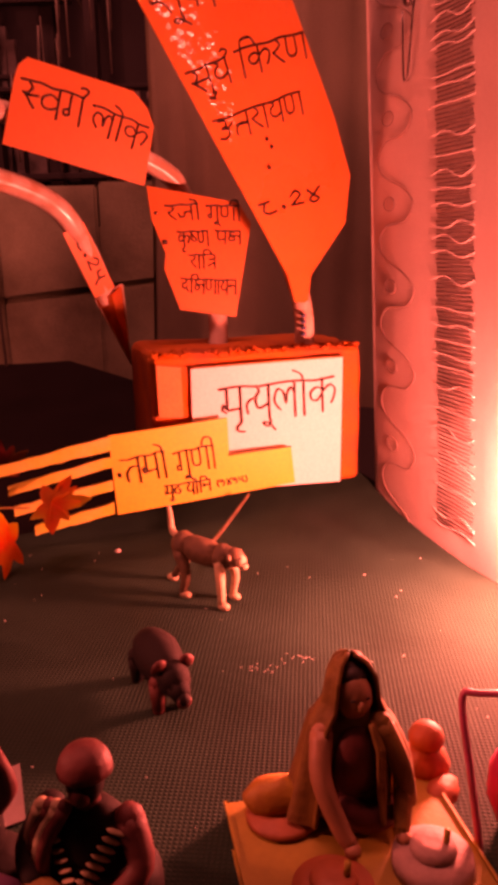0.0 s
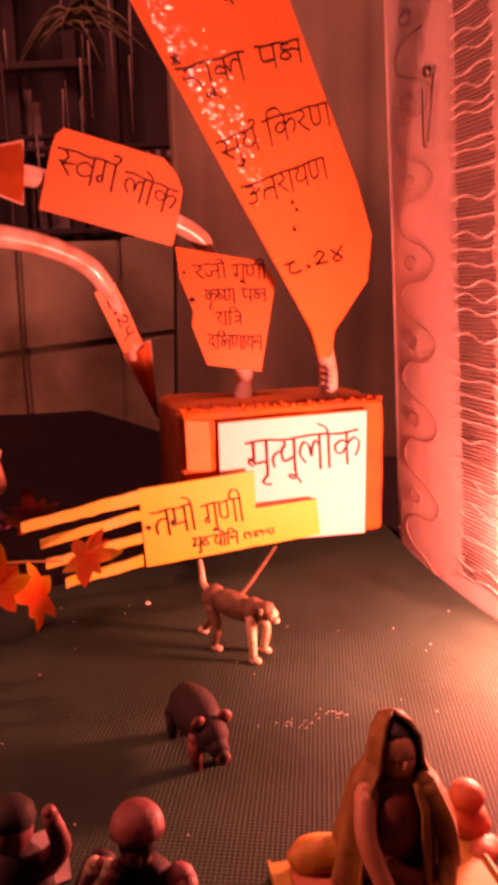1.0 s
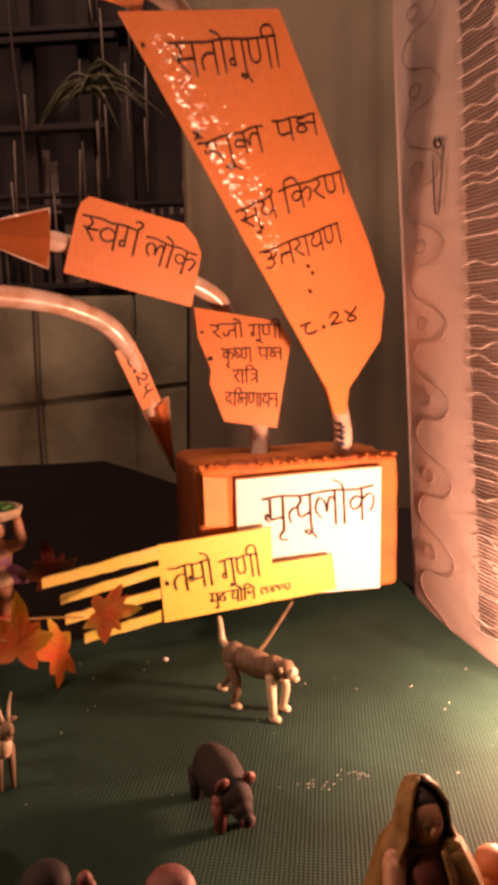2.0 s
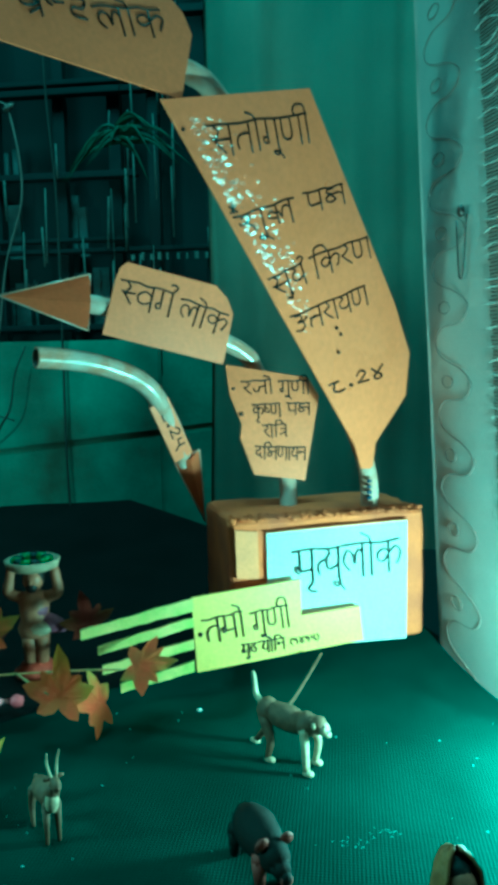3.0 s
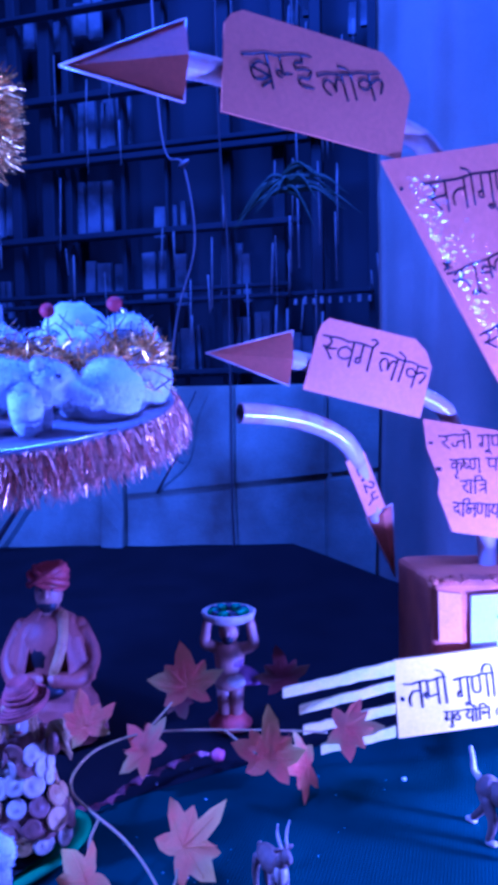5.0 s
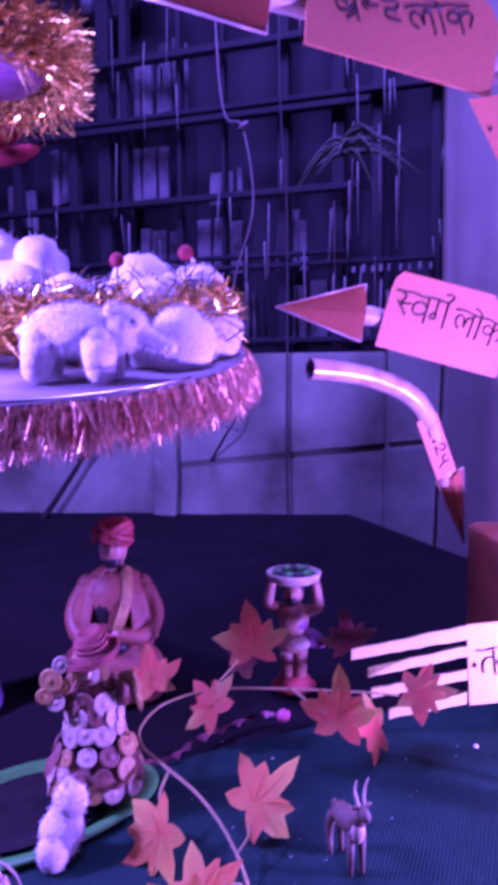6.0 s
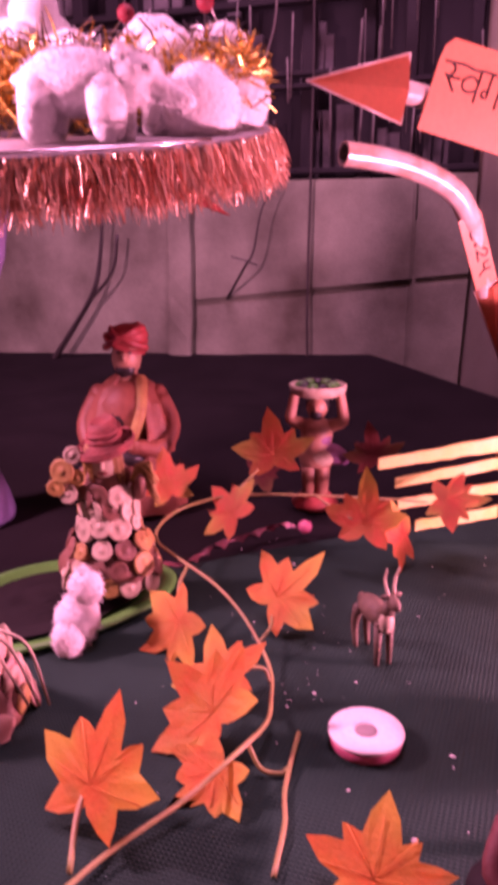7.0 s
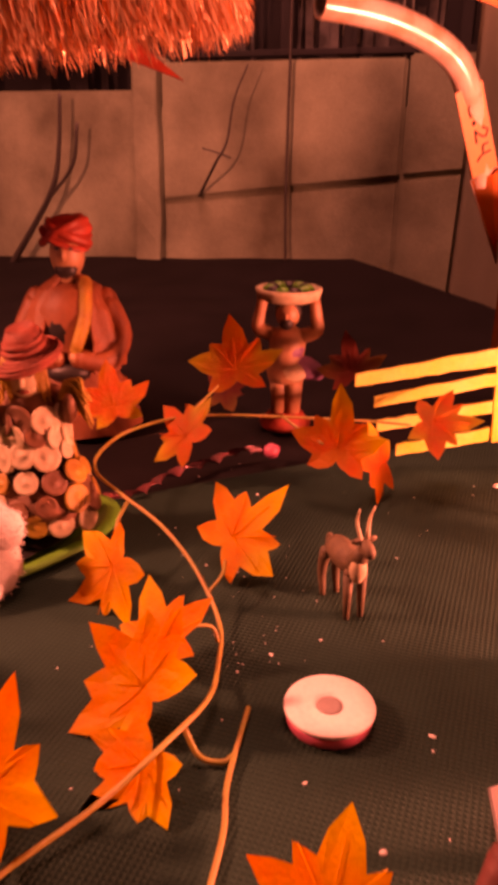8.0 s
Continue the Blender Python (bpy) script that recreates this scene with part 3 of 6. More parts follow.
        solo("hanging_cable", bm, m, lab, "cable", pts[-1])

    # bare twigs by the wall
    for trunk, forks in (
            ([(-1.10, 1.37, -0.02), (-1.03, 1.37, 0.07), (-0.974, 1.37, 0.152), (-0.955, 1.37, 0.23), (-0.947, 1.37, 0.31)], [[(-0.985, 1.37, 0.13), (-0.93, 1.37, 0.19), (-0.915, 1.37, 0.262)]]),
            ([(-0.700, 1.424, 0.140), (-0.645, 1.37, 0.20), (-0.625, 1.37, 0.234), (-0.612, 1.37, 0.30), (-0.588, 1.37, 0.352)], [[(-0.67, 1.37, 0.222), (-0.64, 1.37, 0.215), (-0.618, 1.37, 0.208)]])):
        b = trunk[0]
        tw = thing("bare_twig", "thin dark bare twig leaning at the wall", "twig", b)
        bm = bmesh.new()
        thick = 0.007 if b[0] < -1 else 0.003
        line = spline(trunk, 5)
        tube(bm, line, [thick * (1 - 0.6 * k / len(line)) for k in range(len(line))], 6)
        part("stem", bm, WIRE, tw)
        for f in forks:
            bm = bmesh.new()
            tube(bm, spline(f, 5), thick * 0.5, 5)
            part("side_shoot", bm, WIRE, tw)


def build_lace():
    """A lace-edged pale curtain along the side of the table; it hangs on the line through a and b."""
    a, b = V((0.105, 0.812, 0)), V((0.395, 0.020, 0))
    d = (b - a).normalized()
    n = V((-d.y, d.x, 0))
    if n.x > 0:
        n = -n

    def at(s, z, lift=0.0):
        """s metres along from the far hem; the hem leans a little."""
        f = 0.0025 * math.sin(s * 26 + z * 1.2) * min(1, s * 5) + 0.002 * noise.noise(V((s * 9, z * 3, 0)))
        return a + d * (s + 0.11 * (0.45 - z) + 0.003) + n * (f + lift) + V((0, 0, z))

    c = thing("lace_curtain", "pale lace-edged curtain with openwork band, pinned beside the table", "curtain", (0.2, 0.5, -0.74))
    bm = bmesh.new()
    sheet(bm, lambda u, v: at(u * 0.80, -0.74 + v * 2.3), 90, 90)
    bmesh.ops.solidify(bm, geom=bm.faces[:], thickness=0.0015)
    part("cloth", bm, LACE, c)
    # embroidered wave and rings in the border
    bm = bmesh.new()
    pts, z, k = [], -0.04, 0
    while z < 1.15:
        # an S that swings out from the hem and back, with a ring in each bay
        pts += [at(0.022, z, 0.0003), at(0.040, z + 0.012, 0.0003), at(0.078, z + 0.016, 0.0003), at(0.092, z + 0.031, 0.0003), at(0.074, z + 0.045, 0.0003), at(0.040, z + 0.055, 0.0003), at(0.024, z + 0.064, 0.0003)]
        tube(bm, [at(0.045 + 0.012 * math.cos(t * 0.5236), z + 0.032 + 0.0065 * math.sin(t * 0.5236), 0.0003) for t in range(13)], 0.0006, 4)
        z += 0.076
    tube(bm, spline(pts, 5), 0.0006, 4)
    part("embroidery", bm, LACE_LINE, c)
    # openwork band: rows of dark threads in place of shaded gaps, pale threads across
    bm = bmesh.new()
    rng = random.Random(3)
    z = 0.02
    while z < 1.15:
        s0 = 0.132 + rng.uniform(-0.003, 0.0012)
        s1 = 0.185 + rng.uniform(-0.006, 0.004)
        tube(bm, [at(s0, z, 0.0003), at((s0 + s1) / 2, z + rng.uniform(-0.0006, 0.0006), 0.0003), at(s1, z, 0.0003)], 0.0008, 4)
        z += 0.0034
    part("openwork", bm, LACE_GAP, c, kind="stuff")
    bm = bmesh.new()
    z = 0.02
    while z < 1.15:
        k = rng.uniform(-0.004, 0.004)
        tube(bm, spline([at(0.124, z, 0.0012), at(0.145, z + k, 0.0012), at(0.168, z - k, 0.0012), at(0.190, z + 0.5 * k, 0.0012)], 4), 0.00045, 4)
        z += rng.uniform(0.007, 0.024)
    part("openwork_weft", bm, LACE, c, kind="stuff")
    # safety pin
    pin = thing("safety_pin", "dull steel safety pin through the curtain border", "pin", at(0.095, 0.44, 0.006))
    bm = bmesh.new()
    tube(bm, spline([at(0.083, 0.455, 0.004), at(0.084, 0.405, 0.004), at(0.088, 0.398, 0.004), at(0.094, 0.405, 0.005), at(0.102, 0.440, 0.006), at(0.106, 0.458, 0.006)], 4), 0.0009, 6)
    part("wire", bm, STEEL, pin)
    bm = bmesh.new()
    ball(bm, at(0.095, 0.462, 0.006), (0.004, 0.008, 0.006))
    part("cap", bm, STEEL, pin)


build_room()
build_table()
build_backdrop()
build_lace()

# ---------------------------------------------------------------- signs and pipes
U = V((0.934, 0.358, 0))
FACE = V((0.358, -0.934, 0))
W0 = V((-0.06, 0.686, 0))


def on_block(s, z, out=0.0):
    return W0 + U * s + FACE * out + V((0, 0, z))


def build_block():
    t = thing("foam_sign_block", "deep orange-painted foam block with a white lettered sheet", "sign", on_block(0.07, 0.0, -0.06))
    bm = bmesh.new()
    m = Matrix(((U.x, -FACE.x, 0, W0.x), (U.y, -FACE.y, 0, W0.y), (0, 0, 1, 0), (0, 0, 0, 1)))
    box(bm, (-0.036, 0, 0.024), (0.176, 0.125, 0.163), 0.009, 0, m, 3)
    bmesh.ops.subdivide_edges(bm, edges=bm.edges[:], cuts=5, use_grid_fill=True)
    for v in bm.verts:
        top = max(0, min(1, (v.co.z - 0.13) / 0.03))
        v.co += V((noise.noise(v.co * 60), noise.noise(v.co * 60 + V((9, 0, 0))), noise.noise(v.co * 60 + V((0, 9, 0))))) * (0.0016 + 0.0022 * top)
    part("block", bm, FOAM, t, "rough orange-painted foam")
    # torn crumbs along the top edge
    bm = bmesh.new()
    rng = random.Random(5)
    for k in range(240):
        s = rng.uniform(-0.034, 0.174)
        ball(bm, on_block(s, 0.163 + rng.uniform(-0.002, 0.002), -rng.uniform(-0.001, 0.02)), (rng.uniform(0.001, 0.004), rng.uniform(0.0008, 0.003), rng.uniform(0.0006, 0.0022)), seg=6, rough=0.9)
    part("torn_edge", bm, FOAM, t, kind="stuff")
    bm = bmesh.new()
    slab(bm, [on_block(s, z, 0.005) for s, z in ((0.001, 0.1505), (0.153, 0.1535), (0.1525, 0.026), (0.002, 0.030))], 0.004)
    sheet_ob = part("white_sheet", bm, PAPER, t, "white paper sheet", smooth=False)
    lettering("mri-tya-u-la-o-ka", on_block(0.029, 0.129, 0.0055), on_block(0.146, 0.134, 0.0055), 0.034, FACE, sheet_ob, 0.0009)
    bm = bmesh.new()
    tube(bm, [on_block(0.0, 0.151, 0.006), on_block(0.153, 0.154, 0.006)], 0.0009, 5)
    part("border_line", bm, FOAM_PALE, sheet_ob)
    bm = bmesh.new()
    slab(bm, [on_block(s, z, 0.004) for s, z in ((-0.031, 0.155), (-0.008, 0.152), (-0.007, 0.104), (-0.030, 0.106))], 0.003)
    part("paper_patch", bm, FOAM_PALE, t, "pale orange paper patch", smooth=False)


def build_yellow():
    n = V((0.40, -0.916, 0))
    t = thing("yellow_sign", "yellow L-shaped card with four strips and black lettering", "sign", (-0.04, 0.68, 0.0))
    bm = bmesh.new()
    slab(bm, [(-0.126, 0.636, 0.097), (-0.024, 0.681, 0.104), (-0.023, 0.681, 0.068), (0.035, 0.707, 0.070), (0.039, 0.708, 0.033), (-0.122, 0.638, 0.022)], 0.003)
    card = part("card", bm, YELLOW, t, smooth=False)
    bm = bmesh.new()
    slab(bm, [(-0.100, 0.651, 0.085), (-0.030, 0.682, 0.088), (-0.030, 0.682, 0.062), (0.022, 0.704, 0.062), (0.022, 0.704, 0.036), (-0.100, 0.651, 0.030)], 0.018)
    part("foam_spacer", bm, FOAM, t, smooth=False)
    rng = random.Random(11)
    for r0, r1, left, l0, l1 in ((0.0965, 0.084, (-0.222, 0.594), 0.077, 0.068), (0.0775, 0.068, (-0.208, 0.600), 0.060, 0.0515), (0.056, 0.046, (-0.205, 0.602), 0.040, 0.032), (0.034, 0.0235, (-0.190, 0.608), 0.021, 0.012)):
        R = V((-0.1245, 0.6365, 0))
        L = V((*left, 0))
        up, dn = [], []
        for k in range(13):
            p = L.lerp(R, k / 12)
            up.append(p + V((0, 0, l0 + (r0 - l0) * k / 12 + rng.uniform(-0.0006, 0.0006))))
            dn.append(p + V((0, 0, l1 + (r1 - l1) * k / 12 + rng.uniform(-0.0006, 0.0006))))
        bm = bmesh.new()
        slab(bm, up + dn[::-1], 0.003)
        part("strip", bm, YELLOW_EDGE, t, smooth=False)
    lettering("ta-ma-o", (-0.116, 0.6405, 0.0735), (-0.079, 0.657, 0.0785), 0.025, n, card, 0.0008)
    lettering("ga-u-na3-ii", (-0.072, 0.660, 0.0755), (-0.036, 0.676, 0.080), 0.023, n, card, 0.0008)
    lettering("ma-uu-dha- -ya-o-i-na", (-0.081, 0.656, 0.0445), (-0.040, 0.674, 0.0465), 0.012, n, card, 0.0007)
    lettering("(-1-4-1-5-)", (-0.036, 0.676, 0.0455), (-0.006, 0.689, 0.0475), 0.010, n, card, 0.0007, False)
    bm = bmesh.new()
    ball(bm, (-0.118, 0.638, 0.060), (0.0018, 0.0012, 0.0024), seg=8)
    part("ink_dot", bm, INK, card)
    bm = bmesh.new()
    tube(bm, [(-0.023, 0.6795, 0.0685), (0.035, 0.7055, 0.0705)], 0.0007, 5)
    part("edge_line", bm, CLAY_BROWN, card)


def pipe_run(bm, pts, r, end_open=True):
    line = spline(pts, 8)
    tube(bm, line, r, 18, 0, False)
    tube(bm, line, r * 0.80, 18, 1, False)
    # rim joins outer and inner skin
    for i in (0, -1):
        d = (line[i] - line[1 if i == 0 else -2]).normalized()
        tube(bm, [line[i] - d * 0.0001, line[i] + d * 0.0002], [r * 0.99, r * 0.82], 18, 0, False)


def arrow(name, tip, top, bottom, normal, parent):
    """A folded paper arrowhead: two triangles that meet at the tip and edges, swelling between."""
    tip, top, bottom, normal = V(tip), V(top), V(bottom), V(normal).normalized()
    bm = bmesh.new()
    mid = (top + bottom) / 2
    f, b = mid + normal * 0.009, mid - normal * 0.009
    v = [bm.verts.new(p) for p in (tip, top, bottom, f, b)]
    for q in ((0, 3, 1), (0, 2, 3), (0, 1, 4), (0, 4, 2)):
        bm.faces.new([v[k] for k in q])
    bmesh.ops.solidify(bm, geom=bm.faces[:], thickness=0.0008)
    a = part(name, bm, ORANGE, parent, "folded orange paper arrowhead", smooth=False)
    bm = bmesh.new()
    for p, q in ((tip, top), (tip, bottom), (top, bottom)):
        tube(bm, [p + normal * 0.001, q + normal * 0.001], 0.0010, 4)
    part("edge_tape", bm, PVC, a)


def card(name, outline, mat, parent, label):
    """A flat card through the given corners; PLANE keeps its face for the writing on it."""
    pts = np.array(outline, dtype=float)
    c = pts.mean(axis=0)
    n = V(np.linalg.svd(pts - c)[2][2])
    if n.y > 0:
        n = -n
    c = V(c)
    bm = bmesh.new()
    slab(bm, [V(p) - n * (V(p) - c).dot(n) for p in outline], 0.0016)
    ob = part(name, bm, mat, parent, label, smooth=False)
    PLANE[ob.name] = (c, n)
    return ob, n


def build_pipes():
    g = "signposts on the foam block"
    # pipe with the heaven cards
    t = thing("pipe_signpost", "bent white pipe with two orange lettered cards and arrowhead", "signpost", (-0.041, 0.735, 0.155), g)
    bm = bmesh.new()
    pipe_run(bm, [(-0.041, 0.760, 0.150), (-0.043, 0.780, 0.19), (-0.052, 0.795, 0.25), (-0.073, 0.800, 0.296), (-0.081, 0.796, 0.315), (-0.088, 0.790, 0.327), (-0.111, 0.774, 0.342), (-0.160, 0.742, 0.359), (-0.218, 0.704, 0.377), (-0.236, 0.692, 0.381)], 0.0098)
    part("pipe", bm, [PVC, PVC_IN], t)
    nsv = V((0.509, -0.851, -0.128))
    c, n = card("upper_card", [(-0.194, 0.697, 0.421), (-0.201, 0.6935, 0.415), (-0.2055, 0.692, 0.404), (-0.221, 0.691, 0.350), (-0.110, 0.763, 0.317), (-0.098, 0.762, 0.371), (-0.103, 0.757, 0.387), (-0.113, 0.748, 0.400)], ORANGE, t, "orange card with clipped corners")
    lettering("s_half-va-rga", (-0.199, 0.696, 0.404), (-0.152, 0.727, 0.391), 0.0250, nsv, c, 0.0010)
    lettering("la-o-ka", (-0.146, 0.731, 0.386), (-0.101, 0.761, 0.369), 0.0235, nsv, c, 0.0010)
    nrj = V((0.314, -0.941, 0.1235))
    c, n = card("lower_card", [(-0.107, 0.759, 0.317), (-0.020, 0.786, 0.301), (-0.008, 0.788, 0.281), (-0.023, 0.771, 0.189), (-0.077, 0.754, 0.198), (-0.092, 0.755, 0.238), (-0.090, 0.757, 0.252), (-0.103, 0.757, 0.285)], ORANGE, t, "orange card narrowing downwards")
    for word, a, b, h in (("ra-ja-o", (-0.090, 0.763, 0.298), (-0.058, 0.774, 0.300), 0.0155), ("ga-u-na3-ii", (-0.051, 0.776, 0.298), (-0.018, 0.787, 0.298), 0.015),
                          ("kri-sh_half-na3", (-0.079, 0.763, 0.273), (-0.049, 0.773, 0.274), 0.015), ("pa-ksha", (-0.042, 0.775, 0.274), (-0.017, 0.784, 0.273), 0.013),
                          ("ra-aa-i-tra", (-0.068, 0.764, 0.251), (-0.042, 0.772, 0.251), 0.014), ("da-i-ksha-na3-aa-ya-na", (-0.076, 0.759, 0.228), (-0.022, 0.777, 0.225), 0.014)):
        lettering(word, a, b, h, nrj, c, 0.0008)
    for k, z in ((0.0, 0.297), (0.008, 0.268)):
        lettering("dot" if k == 0 else "star", (-0.103 + k, 0.7575, z), (-0.096 + k + 0.001, 0.760, z), 0.010, nrj, c, 0.0010, False)
    arrow("arrowhead", (-0.312, 0.655, 0.388), (-0.229, 0.683, 0.409), (-0.235, 0.688, 0.354), nsv, t)

    # pipe with the tall card
    t = thing("pipe_signpost", "tall bent white pipe with long orange lettered card and arrowhead", "signpost", (0.046, 0.762, 0.155), g)
    bm = bmesh.new()
    pipe_run(bm, [(0.046, 0.760, 0.150), (0.046, 0.766, 0.19), (0.036, 0.772, 0.230), (0.000, 0.735, 0.33), (-0.040, 0.690, 0.43), (-0.078, 0.646, 0.530), (-0.092, 0.632, 0.555), (-0.106, 0.620, 0.567), (-0.135, 0.592, 0.573), (-0.18, 0.552, 0.580), (-0.24, 0.498, 0.591), (-0.266, 0.475, 0.592)], 0.0098)
    pipe = part("pipe", bm, [PVC, PVC_IN], t)
    bm = bmesh.new()
    for k in range(4):
        box(bm, (0.0435, 0.7505, 0.172 + k * 0.006), (0.0485, 0.7525, 0.1755 + k * 0.006))
    part("print_bars", bm, BLUE_MARK, pipe, "dark printed marks")
    nst = V((0.698, -0.715, -0.041))
    c, n = card("long_card", [(-0.127, 0.571, 0.534), (-0.011, 0.682, 0.572), (0.074, 0.777, 0.377), (0.091, 0.796, 0.326), (0.087, 0.795, 0.280), (0.053, 0.765, 0.231), (0.050, 0.763, 0.203), (0.038, 0.751, 0.205), (0.030, 0.743, 0.232)], ORANGE_TAPED, t, "long glossy taped orange card")
    for word, a, b, h in (("sa-ta-o-ga-u-na3-ii", (-0.095, 0.604, 0.520), (-0.013, 0.682, 0.549), 0.026), ("sha-u-kla", (-0.076, 0.627, 0.448), (-0.025, 0.675, 0.473), 0.022),
                          ("pa-ksha", (-0.017, 0.682, 0.477), (0.020, 0.718, 0.492), 0.019), ("sa-uu-rya", (-0.049, 0.656, 0.396), (-0.019, 0.684, 0.414), 0.020),
                          ("i-ka-ra-na3", (-0.013, 0.690, 0.419), (0.045, 0.745, 0.445), 0.022), ("u_full-tta-ra-aa-ya-na3", (-0.030, 0.676, 0.362), (0.042, 0.745, 0.396), 0.020)):
        lettering(word, a, b, h, nst, c, 0.0009)
    lettering("8-dot-2-4", (0.003, 0.713, 0.299), (0.061, 0.768, 0.317), 0.021, nst, c, 0.0011, False)
    lettering("star", (-0.083, 0.617, 0.462), (-0.073, 0.626, 0.466), 0.022, nst, c, 0.0009, False)
    for p in ((-0.113, 0.587, 0.514), (0.012, 0.7175, 0.352), (0.016, 0.722, 0.346), (0.014, 0.7195, 0.328)):
        bm = bmesh.new()
        ball(bm, V(p) + nst * 0.001, 0.0018, seg=8)
        part("ink_dot", bm, INK, c)
    # clear tape along the card's long edge: crinkle facets leaned to put glare there
    lean = V((0.43, -0.82, -0.37)).normalized()
    du = V((0.64, 0.62, 0.10))
    du = (du - lean * du.dot(lean)).normalized()
    dv = lean.cross(du)
    rng = random.Random(31)
    top, foot = V((-0.116, 0.583, 0.522)), V((-0.020, 0.692, 0.345))
    across = V((0.70, 0.69, 0.15)).normalized()
    bm = bmesh.new()
    for k in range(320):
        p = top.lerp(foot, rng.random()) + across * abs(rng.gauss(0, 0.020)) + nst * 0.0032
        tilt = Euler((rng.uniform(-0.16, 0.16), rng.uniform(-0.16, 0.16), rng.uniform(-0.16, 0.16))).to_matrix()
        a, b = tilt @ du * rng.uniform(0.0012, 0.0034), tilt @ dv * rng.uniform(0.0008, 0.0022)
        hub = bm.verts.new(p)
        ring = [bm.verts.new(p + (a * math.cos(q * 0.7854) + b * math.sin(q * 0.7854)) * rng.uniform(0.6, 1.2)) for q in range(8)]
        for q in range(8):
            bm.faces.new((hub, ring[q], ring[(q + 1) % 8]))
    tape = part("tape", bm, TAPE, c, "crinkled clear tape, facets set to glint", kind="stuff")
    tape.visible_shadow = False
    nbr = V((0.675, -0.720, 0.160))
    c, n = card("top_card", [(-0.233, 0.480, 0.556), (-0.234, 0.495, 0.626), (-0.231, 0.501, 0.634), (-0.223, 0.508, 0.639), (-0.128, 0.594, 0.629), (-0.113, 0.604, 0.613), (-0.107, 0.607, 0.596), (-0.113, 0.588, 0.539)], ORANGE, t, "orange card with rounded corners")
    lettering("ba-m_half-ha", (-0.221, 0.501, 0.604), (-0.177, 0.545, 0.613), 0.0280, nbr, c, 0.0009)
    lettering("la-o-ka", (-0.173, 0.546, 0.598), (-0.129, 0.590, 0.610), 0.0225, nbr, c, 0.0009)
    arrow("arrowhead", (-0.335, 0.425, 0.580), (-0.259, 0.478, 0.624), (-0.257, 0.465, 0.559), nbr, t)

    # short pipe that points down at the block
    t = thing("pipe_signpost", "short bent white pipe with small label and downward arrowhead", "signpost", (-0.147, 0.812, 0.150), g)
    bm = bmesh.new()
    pipe_run(bm, [(-0.276, 0.652, 0.328), (-0.249, 0.676, 0.325), (-0.225, 0.697, 0.319), (-0.203, 0.717, 0.309), (-0.187, 0.731, 0.296), (-0.178, 0.744, 0.279), (-0.169, 0.768, 0.248), (-0.160, 0.790, 0.205)], 0.0105)
    part("pipe", bm, [PVC, PVC_IN], t)
    nl = V((0.55, -0.78, -0.30)).normalized()
    a, b = V((-0.1760, 0.737, 0.278)), V((-0.1585, 0.775, 0.214))
    side = nl.cross(b - a).normalized() * 0.0115
    if side.x < 0:
        side = -side
    c, n = card("label_card", [a - side, a + side, b + side, b - side], ORANGE, t, "small orange label")
    lettering("8-dot-2-5", a + side * 0.8 + (b - a) * 0.12, b + side * 0.8 + (a - b) * 0.15, 0.019, n, c, 0.0010, False)
    arrow("arrowhead", (-0.142, 0.805, 0.135), V((-0.171, 0.780, 0.207)), V((-0.143, 0.786, 0.222)), nl, t)


build_block()
build_yellow()
build_pipes()

# ---------------------------------------------------------------- leaf garland


def leaf_mesh(size, fold, seed):
    """A broad cloth maple leaf in the xy plane: tip towards +y, stem end at the bottom, lobes bent up and down."""
    bm = bmesh.new()
    rng = random.Random(seed)
    half = ((126, 0.66), (103, 0.45), (74, 0.96), (57, 0.60), (45, 0.74), (27, 0.50))
    out = [(-a, r) for a, r in half] + [(0, 1.04)] + [(a, r) for a, r in half[::-1]] + [(156, 0.34), (180, 0.20), (204, 0.34)]
    out = [(a + rng.uniform(-4, 4), r * rng.uniform(0.93, 1.07)) for a, r in out]
    # points half-way along each edge, a little hollow, keep the lobes crisp
    fine = []
    for (a, r), (b, q) in zip(out, out[1:] + [(out[0][0] + 360, out[0][1])]):
        fine += [(a, r), ((a + b) / 2, (r + q) / 2 * rng.uniform(0.96, 1.02))]
    cup, roll = rng.uniform(-0.10, 0.16), rng.uniform(-0.12, 0.12)
    tint = bm.verts.layers.float.new("tint")
    pale = rng.sample((-126, -74, 0, 74, 126), 2)
    mid = bm.verts.new((0, 0, 0))
    rings = []
    for k in (0.3, 0.65, 1.0):
        ring = []
        for a, r in fine:
            x, y, r = math.sin(math.radians(a)), math.cos(math.radians(a)), r * k
            bend = fold * (0.20 * r * r - 0.22 * abs(x) * r) + cup * r * r + roll * x * y * r * r + 0.03 * k * noise.noise(V((x * r * 4, y * r * 4, seed)))
            ring.append(bm.verts.new((x * r * size, y * r * size, bend * size)))
            near = max(max(0.0, 1 - abs((a - p + 180) % 360 - 180) / 34) for p in pale)
            ring[-1][tint] = min(1.0, 1.3 * near * k * k + (0.10 if k == 1.0 else 0.0))
        rings.append(ring)
    n = len(fine)
    for k in range(n):
        j = (k + 1) % n
        bm.faces.new((mid, rings[0][j], rings[0][k]))
        for a, b in zip(rings, rings[1:]):
            bm.faces.new((a[k], a[j], b[j], b[k]))
    bmesh.ops.solidify(bm, geom=bm.faces[:], thickness=0.0007)
    return bm


